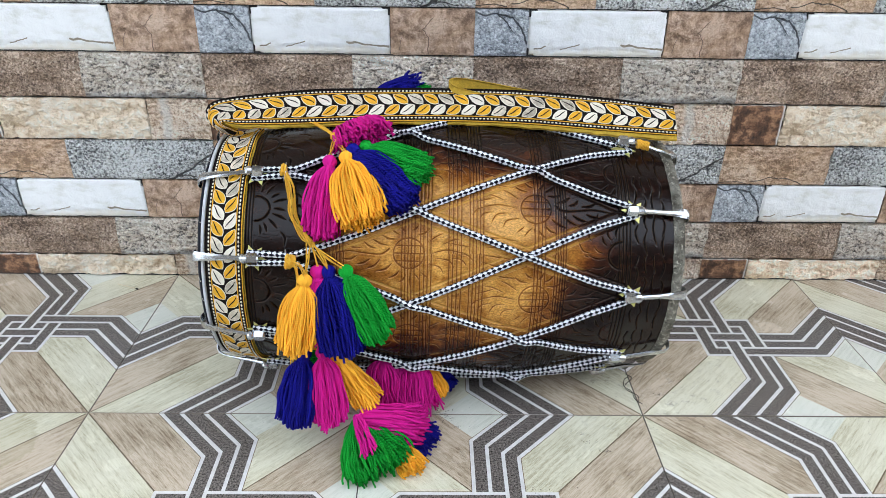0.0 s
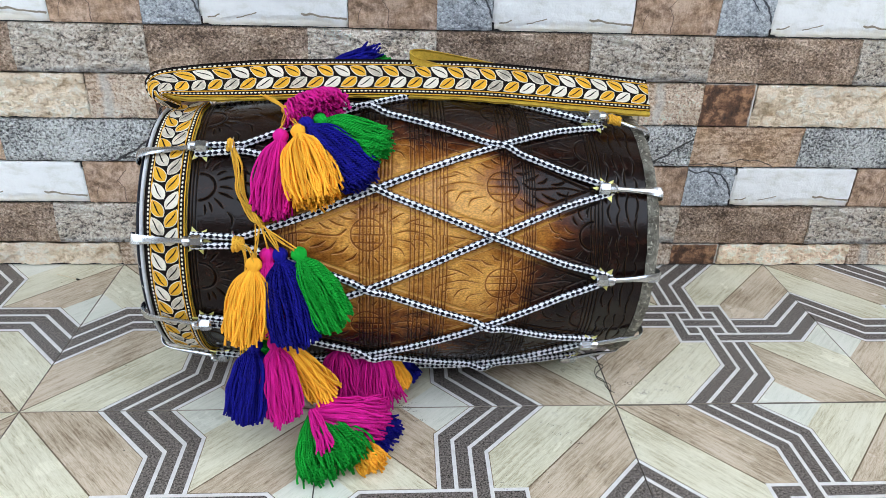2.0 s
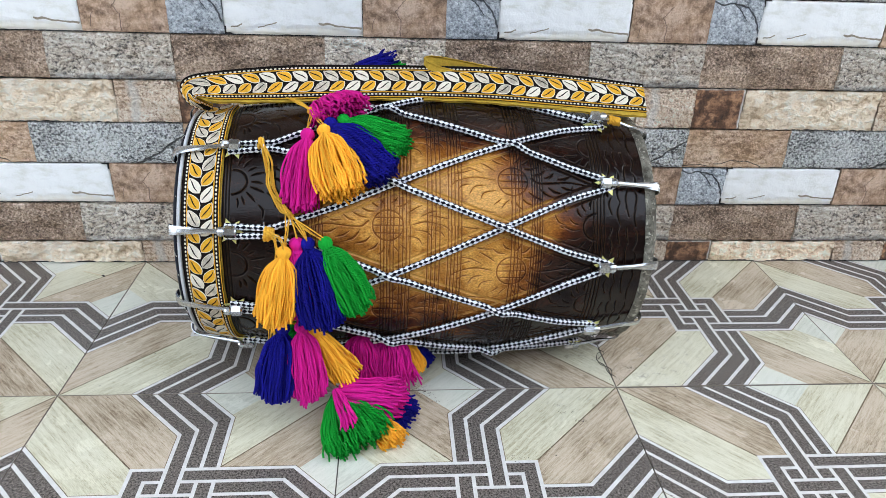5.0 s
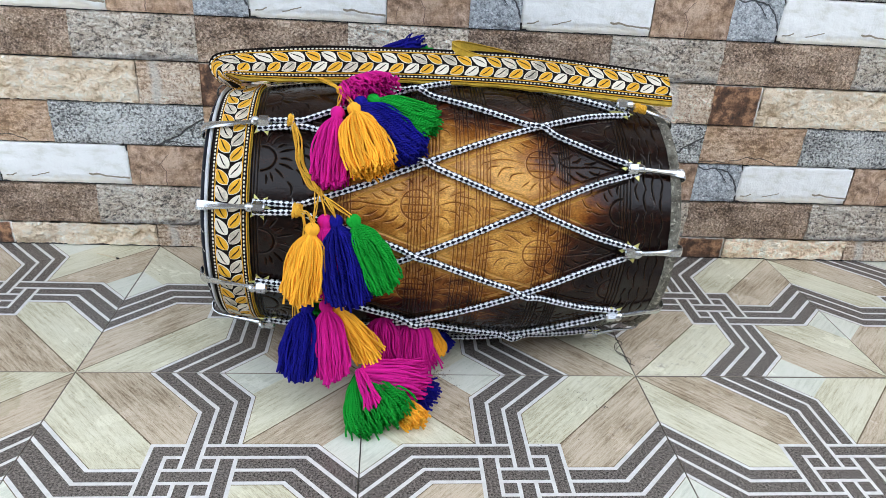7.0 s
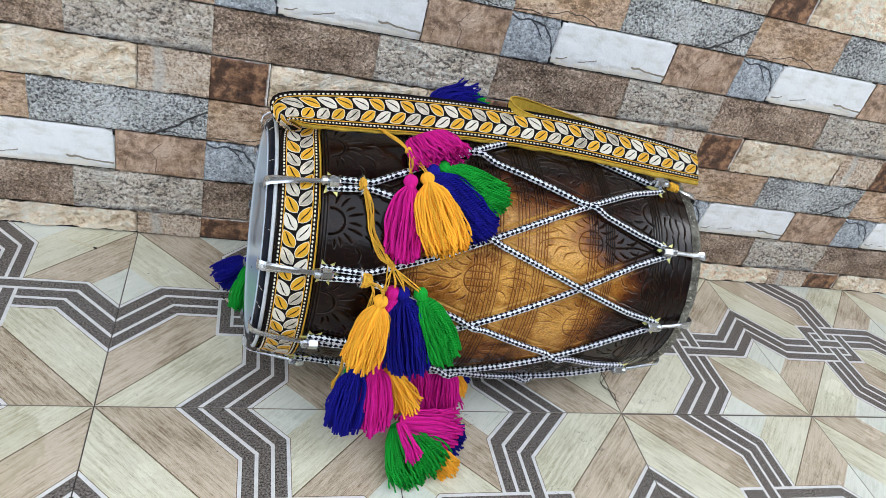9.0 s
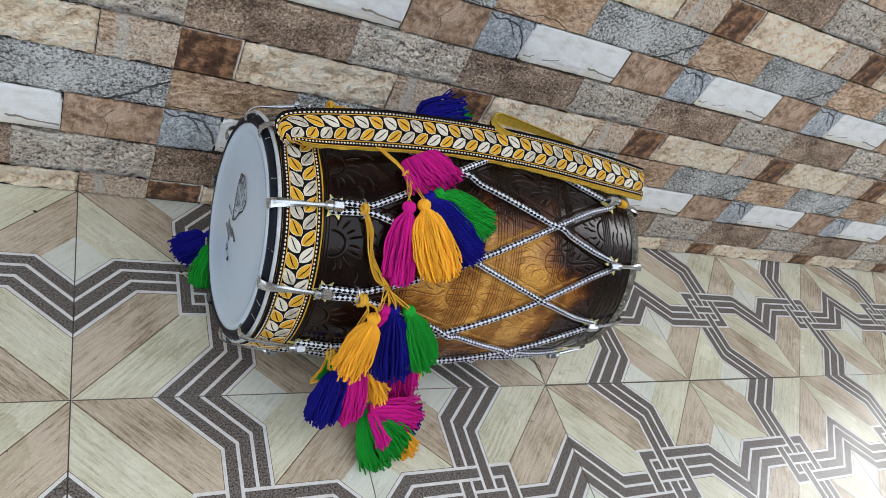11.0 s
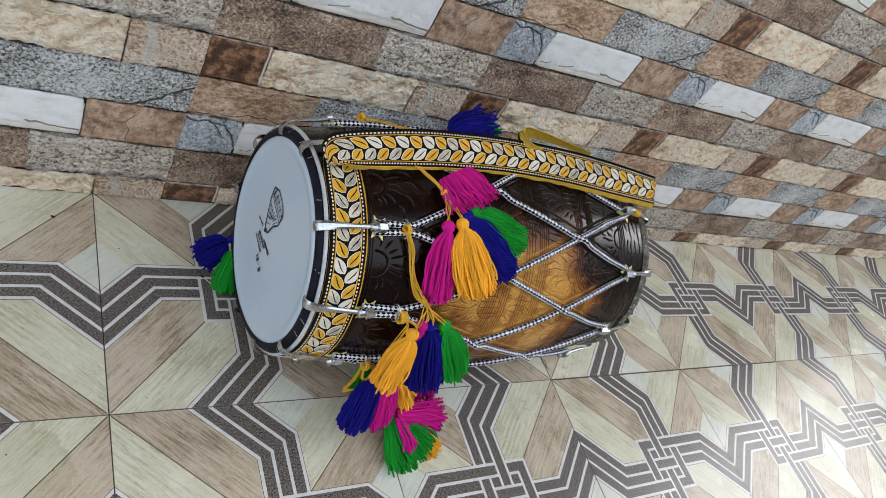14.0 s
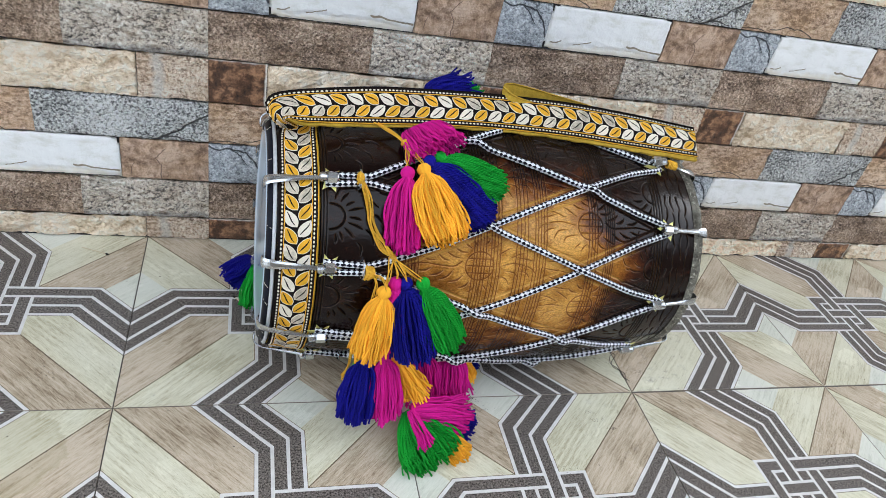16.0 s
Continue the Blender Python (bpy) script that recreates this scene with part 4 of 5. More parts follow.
def hook(deg, wide, lift=0.0):
    """A bent steel hook over the rim, its bolt nut and the brass star under it."""
    ax, o, t = basis(deg)
    sign = -1 if wide else 1
    if wide:
        rim, nut = 0.62, S_RNUT
        knots = [(rim - 0.004, 0.155), (rim + 0.002, 0.163), (rim - 0.001, 0.1735), (0.606, 0.177 + 0.1 * lift), (0.592, 0.178 + 0.35 * lift), (0.575, 0.181 + 0.7 * lift), (nut + 0.002, 0.1852 + lift)]
    else:
        nut = S_LNUT
        knots = [(-0.0088, 0.1475), (-0.0105, 0.1535), (-0.0085, 0.1612), (0.0, 0.167), (0.016, 0.1705), (0.034, 0.1735), (0.05, 0.1765), (nut, 0.1795)]
    line = smooth_line([(s, r, 0) for s, r in knots], 25)
    pts = np.array([on(s, deg, r) for s, r, _ in line])
    w = np.interp(np.linspace(0, 1, 25), [0, 0.12, 0.3, 0.45, 0.6, 0.75, 1], [0.0062, 0.0066, 0.0064, 0.0058, 0.0042, 0.003, 0.003])
    thick = np.interp(np.linspace(0, 1, 25), [0, 0.45, 0.65, 1], [0.0011, 0.0011, 0.0026, 0.0029])
    vs = []
    tan = np.gradient(pts, axis=0)
    for p, a, h, g in zip(pts, w, thick, tan):
        g = unit(g)
        nrm = unit(np.cross(t, g))
        for k in range(8):
            c = math.radians(22.5 + 45 * k)
            e = 1.08
            vs.append(p + t * a * max(-1, min(1, e * math.cos(c))) + nrm * h * max(-1, min(1, e * math.sin(c))))
    fs = [tuple(q) for q in grid_faces(25, 8, wrap_v=True)] + [tuple(range(7, -1, -1)), tuple(24 * 8 + k for k in range(8))]
    h = part("hook", vs, fs, MAT_STEEL, drum, smooth=False)
    # hexagonal nut with domed ends
    base = on(nut, deg, rad(nut) + (0.0122 if not wide else 0.0108 + lift))
    prof = [(-0.0125, 0.003), (-0.0112, 0.0054), (-0.0085, 0.0066), (-0.005, 0.0062), (-0.003, 0.005), (-0.0022, 0.0072), (0.009, 0.0072), (0.0098, 0.0062), (0.0112, 0.0056), (0.0116, 0.003)]
    vs = []
    for x, r in prof:
        for k in range(12):
            a = math.radians(30 * k)
            hexa = math.cos(math.radians(30)) / math.cos(((a + math.pi / 6) % (math.pi / 3)) - math.pi / 6) * 1.05 if -0.0025 < x < 0.0092 else 1.0
            vs.append(base + sign * ax * x + r * hexa * (math.cos(a) * o + math.sin(a) * t))
    fs = grid_faces(len(prof), 12, wrap_v=True) + [tuple(range(11, -1, -1)), tuple(9 * 12 + k for k in range(12))]
    part("nut", vs, fs if sign < 0 else [tuple(reversed(f)) for f in fs], MAT_STEEL, h, smooth=False)
    # star washer
    c0 = on(nut + (0.0 if wide else 0.003), deg, rad(nut) + (0.0052 if wide else 0.0045))
    vs = []
    for dz in (0.0, 0.0012):
        for k in range(12):
            a = math.radians(30 * k + 9)
            r = (0.0165 if wide else 0.0172) if k % 2 == 0 else 0.0085
            vs.append(c0 + o * (dz + (-0.0012 if k % 2 == 0 else 0)) + r * (math.cos(a) * ax + math.sin(a) * t))
    fs = [tuple(range(12, 24)), tuple(range(11, -1, -1))] + [(k, (k + 1) % 12, 12 + (k + 1) % 12, 12 + k) for k in range(12)]
    part("star", vs, fs, MAT_BRASS, h, "brass star washer", smooth=False)


for d in LEFT:
    hook(d, False)
for d in RIGHT:
    hook(d, True, 0.008 if d == RIGHT[1] else 0.0)

# ---- lacing rope ----
RR = 0.0042


def strand(i, j, up):
    a, b = LEFT[i], unwrap(RIGHT, j)
    side = -1 if j < i else 1
    pts = []
    cross = []
    for k in range(-4, 14):
        for jj in ((k - 1) if up else (k + 2),):
            a2, b2 = unwrap(LEFT, k), unwrap(RIGHT, jj)
            den = (b - a) - (b2 - a2)
            if abs(den) > 1:
                t = (a2 - a) / den
                if 0.06 < t < 0.97:
                    cross.append(0.118 + t * 0.432)
    # out of the eye of the hook, along it to the ring, then away
    for s in np.linspace(S_LNUT - 0.004, S_RING, 9):
        f = (s - S_LNUT) / (S_RING - S_LNUT)
        pts.append(on(s, a + side * (2.1 - 0.6 * max(f, 0)), rad(s) + 0.0062 - 0.001 * f))
    for s in np.linspace(S_RING + 0.006, 0.549, 62):
        f = max(0.0, min(1.0, (s - 0.118) / 0.432))
        d = a + side * 1.5 * max(0, 1 - f * 5) + (b - a) * f - side * 1.6 * max(0, f * 8 - 7)
        if i == 0 and up:                        # pulled down over the shoulder of the shell
            d += 7 * min(1.0, 3.3 * f) * (1 - f)
        lift = RR + 0.0006
        if up:
            lift += sum(0.0075 * math.exp(-((s - c) / 0.013) ** 2) for c in cross)
        pts.append(on(s, d, rad(s) + lift))
    pts.append(on(0.5565, b - side * 0.4, rad(0.555) + 0.0045))
    vs, fs, uv = tube(pts, RR, 12)
    part("rope", vs, fs, MAT_ROPE, drum, "black and white braided cord", uv=uv)


for i in range(10):
    strand(i, i - 1, False)
    strand(i, i + 2, True)


def ring_part(deg, s, parent):
    ax, o, t = basis(deg)
    c = on(s, deg, rad(s) + 0.0062)
    pts = [c + 0.0125 * math.cos(a) * t + 0.0085 * math.sin(a) * o + ax * 0.002 * math.sin(a) for a in np.linspace(0, 2 * math.pi, 25)]
    vs, fs, uv = tube(pts, 0.0015, 6, caps=False)
    part("lacing_ring", vs, fs, MAT_STEEL, parent, "bent wire ring round both cords")


for d in LEFT:
    ring_part(d, 0.104 if d == 33 else S_RING, drum)

# gold cord wound on one hook
ax, o, t = basis(RIGHT[1])
pts = []
for a in np.linspace(0, 2 * math.pi * 7, 120):
    s = 0.563 + 0.017 * a / (14 * math.pi)
    c = on(s, RIGHT[1], 0.1905 - 0.25 * (s - 0.563))
    pts.append(c + (0.0052 + 0.0006 * math.sin(a * 0.7)) * (math.cos(a) * o + math.sin(a) * t))
vs, fs, uv = tube(pts, 0.0013, 5)
part("cord_winding", vs, fs, MAT_CORD, drum, "gold cord wound round a hook", uv=uv)

# ---- printed mark on the drum skin ----
outline = [(-0.043, 0.055), (-0.028, 0.0635), (-0.005, 0.0605), (0.0085, 0.051), (0.008, 0.032), (-0.003, 0.017), (-0.007, 0.0), (-0.017, -0.01), (-0.028, 0.009), (-0.041, 0.035)]
bars = [print_bar(*outline[k], *outline[(k + 1) % 10], 0.0026) for k in range(10)]
bars += [print_bar(-0.041, 0.042, 0.008, 0.037, 0.0015), print_bar(-0.042, 0.047, 0.0085, 0.0425, 0.0012)]
bars += [print_bar(-0.037 + 0.0105 * k, 0.047 + 0.003 * (k % 3), -0.0345 + 0.0098 * k, 0.059 - 0.0008 * k * k, 0.0032) for k in range(5)]
bars += [print_bar(-0.028, 0.02, -0.012, 0.023, 0.0022), print_bar(-0.026, 0.014, -0.016, 0.0165, 0.002), print_bar(-0.022, 0.004, -0.011, 0.012, 0.001), print_bar(-0.035, 0.03, -0.005, 0.027, 0.001)]
bars += [print_bar(-0.04 + 0.0042 * k, 0.043 + 0.0006 * k, -0.0385 + 0.0042 * k, 0.0555 - 0.0004 * (k - 5) ** 2, 0.0011) for k in range(11)]
bars += [print_bar(-0.03 + 0.004 * k, 0.018 + 0.001 * (k % 3), -0.033 + 0.006 * k, 0.034, 0.0009) for k in range(7)]
bars += [print_bar(-0.02, -0.004, -0.012, -0.002, 0.0022), print_bar(-0.019, -0.0075, -0.0085, -0.004, 0.0016)]
vs, fs = joined(bars)
part("printed_mark", vs, fs, MAT_INK, head, "black printed emblem", smooth=False)
rng = random.Random(8)
bars = []
for x0, y0, x1, y1, n, w in ((-0.048, -0.0125, -0.026, -0.009, 6, 0.0048), (-0.034, -0.036, -0.001, -0.038, 9, 0.0048), (-0.03, -0.0235, 0.003, -0.0255, 9, 0.0054), (-0.03, -0.0295, -0.004, -0.0315, 8, 0.003), (-0.008, -0.0185, 0.021, -0.0175, 7, 0.0066)):
    for k in range(n):
        t0, t1 = (k + 0.06) / n, (k + 0.78 + 0.16 * rng.random()) / n
        bars.append(print_bar(x0 + (x1 - x0) * t0, y0 + (y1 - y0) * t0, x0 + (x1 - x0) * t1, y0 + (y1 - y0) * t1, w * rng.uniform(0.6, 1.0)))
vs, fs = joined(bars)
part("small_print", vs, fs, MAT_INK, head, "rows of black small print", smooth=False)


def lettering(text, x, y, size, slope):
    """Printed characters on the drum skin, read from outside."""
    cu = bpy.data.curves.new("print", "FONT")
    cu.body, cu.size, cu.align_x, cu.align_y = text, size, "CENTER", "CENTER"
    cu.offset = size * 0.035
    holder = bpy.data.objects.new("print", cu)
    me = holder.to_mesh()
    c, d = math.cos(slope), math.sin(slope)
    vs = [head_pt(x + v.co.x * c - v.co.y * d, y + v.co.x * d + v.co.y * c) for v in me.vertices]
    fs = [tuple(p.vertices) for p in me.polygons]
    holder.to_mesh_clear()
    bpy.data.objects.remove(holder)
    bpy.data.curves.remove(cu)
    return vs, fs


vs, fs = lettering("12 \u00b7 8", 0.006, -0.0535, 0.0125, -0.25)
part("size_print", vs, fs, MAT_INK, head, "black printed size 12 \u00b7 8", smooth=False)


# ---- embroidered strap ----
class Ribbon:
    """A band over two edge lines; place(l, w): l metres along, w across from 0 (lower edge) to 1."""

    def __init__(self, lower, upper, n, closed=False):
        self.lo = smooth_line(lower, n)
        self.hi = smooth_line(upper, n)
        mid = (self.lo + self.hi) / 2
        self.at = np.concatenate([[0], np.cumsum(np.linalg.norm(np.diff(mid, axis=0), axis=1))])
        self.length = self.at[-1]
        tan = np.gradient(mid, axis=0)
        across = self.hi - self.lo
        self.nrm = np.cross(tan, across)
        self.nrm /= np.linalg.norm(self.nrm, axis=1)[:, None]

    def place(self, l, w, lift=0.0):
        out = []
        for k in range(3):
            lo = np.interp(l, self.at, self.lo[:, k])
            hi = np.interp(l, self.at, self.hi[:, k])
            out.append(lo + (hi - lo) * w + lift * np.interp(l, self.at, self.nrm[:, k]))
        return np.array(out)

    def sheet(self, w0, w1, lift0, lift1, n=None, m=7, waves=0.0, seed=0):
        n = n or max(20, int(self.length / 0.006))
        vs = []
        for lift in (lift1, lift0):
            for l in np.linspace(0, self.length, n):
                for w in np.linspace(w0, w1, m):
                    q = self.place(l, w, lift)
                    if waves:
                        q = q + waves * noise.noise(Vector((l * 40, w * 3, seed))) * unit(self.place(l, 1) - self.place(l, 0))
                    vs.append(q)
        a = grid_faces(n, m)
        b = [tuple(reversed([i + n * m for i in f])) for f in a]
        rim = [i * m for i in range(n)] + [(n - 1) * m + j for j in range(1, m)] + [i * m + m - 1 for i in range(n - 2, -1, -1)] + list(range(m - 2, 0, -1))
        side = [(rim[k], rim[k - 1], rim[k - 1] + n * m, rim[k] + n * m) for k in range(len(rim))]
        return vs, a + b + [tuple(reversed(s)) for s in side]


def bead_row(rib, w, pitch, parent, name, width):
    pieces = []
    n = int(rib.length / pitch)
    for k in range(n):
        c = (k + 0.5) * pitch
        p0, p1 = rib.place(c - pitch * 0.36, w, 0.0), rib.place(c + pitch * 0.36, w, 0.0)
        mid, g = (p0 + p1) / 2, unit(p1 - p0)
        h = rib.place(c, w, 1.0) - rib.place(c, w, 0.0)
        t = np.cross(h, g)
        vs = [p0, p1]
        vs += [mid + width * t, mid - width * t, mid + h * 0.0016]
        vs += [mid + (p0 - mid) * 0.6 + width * 0.75 * t, mid + (p1 - mid) * 0.6 + width * 0.75 * t, mid + (p0 - mid) * 0.6 - width * 0.75 * t, mid + (p1 - mid) * 0.6 - width * 0.75 * t]
        pieces.append((vs, [(0, 4, 5), (5, 4, 2), (2, 4, 6), (6, 4, 1), (1, 4, 8), (8, 4, 3), (3, 4, 7), (7, 4, 0)]))
    vs, fs = joined(pieces)
    ob = part(name, vs, [tuple(reversed(f)) for f in fs], MAT_THREAD_W, parent, "row of white bead stitches")
    tagged(ob, kind="stuff")


def leaf(rib, l0, row, pale, parent, width_m, rng, way=1):
    """One embroidered leaf: cord outline, padded filling, dark vein; row -1 below, 1 above the stem."""
    L, W = 0.0254, 0.0147
    turn = math.radians(34) * row
    base_w = 0.5 + 0.02 * row
    c, s = math.cos(turn), math.sin(turn)

    def place(u, v, lift):
        x = u * L
        y = v * W / 2
        lx, wy = x * c - y * s, x * s + y * c
        return rib.place(l0 + way * lx, base_w + wy / width_m, lift)
    n = 9
    us = np.linspace(0, 1, n)
    prof = np.sin(np.pi * us ** 0.85) ** 0.8
    skew = 0.16 * np.sin(np.pi * us) * row
    top = [(u, p + k) for u, p, k in zip(us, prof, skew)]
    bot = [(u, -p + k) for u, p, k in zip(us, prof, skew)][1:-1][::-1]
    ring = top + bot
    m = len(ring)
    vs, fs, slots = [], [], []
    for scale, lift in ((1.0, 0.0003), (0.97, 0.0011), (0.9, 0.0011), (0.87, 0.0009), (0.45, 0.0015)):
        for u, v in ring:
            cu = 0.5 + (u - 0.5) * (scale if scale > 0.9 else scale ** 0.7)
            cv = 0.16 * math.sin(math.pi * u) * row
            vs.append(place(cu, cv + (v - cv) * scale, lift))
    for k in range(4):
        for a in range(m):
            b = (a + 1) % m
            fs.append((k * m + a, k * m + b, (k + 1) * m + b, (k + 1) * m + a))
            slots.append(0 if k < 2 else 1)
    fs.append(tuple(4 * m + a for a in range(m)))
    slots.append(1)
    # vein
    k0 = len(vs)
    for u in np.linspace(0.14, 0.86, 6):
        cv = 0.16 * math.sin(math.pi * u) * row + 0.1 * math.sin(2 * math.pi * u)
        h = 0.11 * math.sin(math.pi * u)
        vs += [place(u, cv - h, 0.002), place(u, cv + h, 0.002)]
    for q in range(5):
        fs.append((k0 + 2 * q, k0 + 2 * q + 2, k0 + 2 * q + 3, k0 + 2 * q + 1))
        slots.append(2)
    fs = [tuple(reversed(f)) if i < len(fs) - 5 else f for i, f in enumerate(fs)]
    part("leaf", vs, fs, [MAT_THREAD_W, rng.choice((MAT_THREAD_W, MAT_SILVER)) if pale else MAT_YELLOW, MAT_BLACKCLOTH], parent, slots=slots)


def embroider(rib, parent, width_m, pitch=0.0208, way=1):
    rng = random.Random(round(rib.length * 1000))
    vs, fs = rib.sheet(0.0, 1.0, -0.0012, 0.0, waves=0.0)
    part("band", vs, fs, MAT_BLACKCLOTH, parent, "black woven band")
    for w0, w1 in ((0.0, 0.022), (0.148, 0.168), (0.832, 0.852)):
        vs, fs = rib.sheet(w0, w1, 0.0, 0.0009, m=3)
        part("edge_braid", vs, fs, MAT_YELLOW, parent, "yellow braid along the band")
    for w in (0.097, 0.903):
        bead_row(rib, w, 0.0052, parent, "bead_stitching", 0.0012)
    for l in np.arange(0.004 if way > 0 else 0.03, rib.length - (0.012 if way > 0 else -0.014), pitch):
        k = round(l / pitch)
        leaf(rib, l, 1, k % 2 == 1, parent, width_m, rng, way)
        leaf(rib, l + 0.009, -1, k % 2 == 0, parent, width_m, rng, way)


strap = thing("shoulder_strap", (-0.05, -0.24, 0.385), "black drum strap embroidered with yellow and white leaves", "strap")
lower = [(-0.328, -0.262, 0.374), (-0.3385, -0.2705, 0.383), (-0.3445, -0.277, 0.3895), (-0.338, -0.2795, 0.3925), (-0.316, -0.277, 0.389), (-0.24, -0.2645, 0.3865), (-0.16, -0.256, 0.3875), (-0.064, -0.251, 0.388), (0.05, -0.255, 0.387), (0.16, -0.261, 0.381), (0.264, -0.2665, 0.376)]
upper = [(-0.336, -0.258, 0.366), (-0.3505, -0.269, 0.3745), (-0.3635, -0.268, 0.3865), (-0.369, -0.257, 0.4025), (-0.346, -0.2475, 0.415), (-0.24, -0.229, 0.423), (-0.16, -0.2195, 0.4235), (-0.068, -0.2145, 0.4235), (0.05, -0.2165, 0.4225), (0.16, -0.2205, 0.4155), (0.266, -0.2275, 0.406)]
long_band = Ribbon(lower, upper, 220)
embroider(long_band, strap, 0.053, way=-1)
drop = [0.0, 0.03, 0.07, 0.1, 0.085, 0.06, 0.055, 0.055, 0.07, 0.1, 0.12]
under = Ribbon([np.array(a) - f * (np.array(b) - np.array(a)) for a, b, f in zip(lower, upper, drop)], upper, 220)
vs, fs = under.sheet(0.0, 0.96, -0.0055, -0.0018, m=6, waves=0.0024)
part("lining", vs, fs, MAT_VELVET, strap, "yellow felt lining below the band")
# the tail, doubled back behind in a hairpin
lower = [(0.25, -0.24, 0.38), (0.17, -0.232, 0.388), (0.08, -0.222, 0.4), (0.0, -0.22, 0.406), (-0.036, -0.218, 0.408), (-0.042, -0.2, 0.412), (-0.02, -0.187, 0.411), (0.06, -0.182, 0.402), (0.14, -0.182, 0.389)]
upper = [(0.25, -0.218, 0.386), (0.17, -0.21, 0.396), (0.08, -0.208, 0.411), (0.0, -0.218, 0.419), (-0.036, -0.223, 0.429), (-0.043, -0.204, 0.433), (-0.02, -0.19, 0.431), (0.06, -0.186, 0.416), (0.14, -0.184, 0.4)]
tail = Ribbon(lower, upper, 120)
vs, fs = tail.sheet(0.0, 1.0, -0.0012, 0.0012)
part("tail", vs, fs, MAT_VELVET, strap, "yellow felt back of the doubled tail")
for w0, w1, m in ((0.36, 0.5, MAT_BLACKCLOTH),):
    vs, fs = tail.sheet(w0, w1, -0.0019, 0.0008, m=3)
    part("tail_border", vs, fs, m, strap, "black border of the tail")
# the turn round the narrow end
ringlo = [on(0.0545, d, rad(0.0545) + 0.0045) for d in np.linspace(305, 12, 24)] + [on(0.055, 4, rad(0.0545) + 0.005), on(0.058, -3, rad(0.0545) + 0.006)]
ringhi = [on(0.0065, d, rad(0.0065) + 0.0045) for d in np.linspace(305, 12, 24)] + [on(0.0085, 4, rad(0.0065) + 0.005), on(0.013, -3, rad(0.0065) + 0.007)]
belt = thing("end_strap", tuple(on(0.028, 180, 0.165)), "embroidered leaf band tied round the narrow drum end", "strap")
round_band = Ribbon(ringlo, ringhi, 300)
embroider(round_band, belt, 0.048)
vs, fs = round_band.sheet(-0.025, 1.0, -0.0035, -0.0014, m=5, waves=0.0008)
part("lining", vs, fs, MAT_VELVET, belt, "yellow felt lining below the band")


# ---- tassels ----
def tassel(colour, base, tip, width, face, count=80, label="", seed=1, thick=0.4, loose=0.0, cap=True, neck=0.0048, fan=(0.78, 1.0)):
    """Wound head at base, yarn skirt to tip, spread at a third and two thirds by fan; face: the outward side it is seen from."""
    rng = random.Random(seed)
    base, tip = np.array(base, dtype=float), np.array(tip, dtype=float)
    ax = unit(tip - base)
    n = unit(np.array(face) - ax * np.dot(face, ax))
    side = np.cross(ax, n)
    length = np.linalg.norm(tip - base)
    ob = thing("tassel", tuple(base), label, "tassel", "yarn tassels of the drum")
    mat = YARN[colour]
    if cap:
        v, rings, seg = [], 11, 40               # ball of yarn bound at the neck, ridged by its threads
        for i in range(rings):
            w = math.pi * i / (rings - 1)
            x, r = (-0.0085 * math.cos(w), 0.0084 * math.sin(w) + 0.0004)
            if i >= 8:
                x, r = 0.0072 + 0.0022 * (i - 8), (0.0056, 0.0058, 0.007)[i - 8]
            for j in range(seg):
                a = 2 * math.pi * j / seg
                rr = r * (1 + 0.07 * math.sin(a * 10 + 0.8 * math.sin(w * 2)) + 0.03 * math.sin(a * 3 + seed))
                v.append(base + ax * x + rr * (math.cos(a) * n + math.sin(a) * side))
        f = [tuple(reversed(q)) for q in grid_faces(rings, seg, wrap_v=True)] + [tuple(range(seg)), tuple((rings - 1) * seg + seg - 1 - j for j in range(seg))]
        part("wound_head", v, f, mat, ob)
    vs, fs, uv, off = [], [], [], 0
    for k in range(round(count * 1.75)):
        r, a = math.sqrt(rng.random()), rng.random() * 2 * math.pi
        ex, en = r * math.cos(a), r * math.sin(a)
        start = base + ax * 0.006 + neck * ex * side + min(neck, 0.0048) * en * n
        full = length * rng.uniform(0.93, 1.04) * (1 - 0.13 * ex * ex)
        w = width / 2 * ex
        bulge = width / 2 * thick * en
        end = base + ax * full + w * side + bulge * n + np.array((rng.gauss(0, 1), rng.gauss(0, 1), rng.gauss(0, 1))) * (0.0016 + loose)
        mid1 = base + ax * full * 0.28 + fan[0] * w * side + n * (bulge * 0.8)
        mid2 = base + ax * full * 0.65 + fan[1] * w * side + n * (bulge * 1.0) + np.array((rng.gauss(0, 1), rng.gauss(0, 1), rng.gauss(0, 1))) * 0.0011
        pts = smooth_line([start, mid1, mid2, end], 19)
        wave, ph, amp = rng.uniform(7, 17), rng.uniform(0, 6.28), rng.uniform(0.5, 1.5)
        grow = np.linspace(0, 1, 19)
        pts += (0.0015 * amp * grow * np.sin(wave * grow + ph))[:, None] * side + (0.0012 * amp * grow * np.cos(wave * grow + 2 * ph))[:, None] * n
        pts[:, 2] = np.maximum(pts[:, 2], 0.0022)
        v, f, t = tube(pts, 0.00135 * rng.uniform(0.85, 1.15), 6)
        vs += v
        fs += [tuple(i + off for i in q) for q in f]
        uv += t
        off += len(v)
    tagged(part("yarn_skirt", vs, fs, mat, ob, uv=uv), kind="stuff")
    return ob


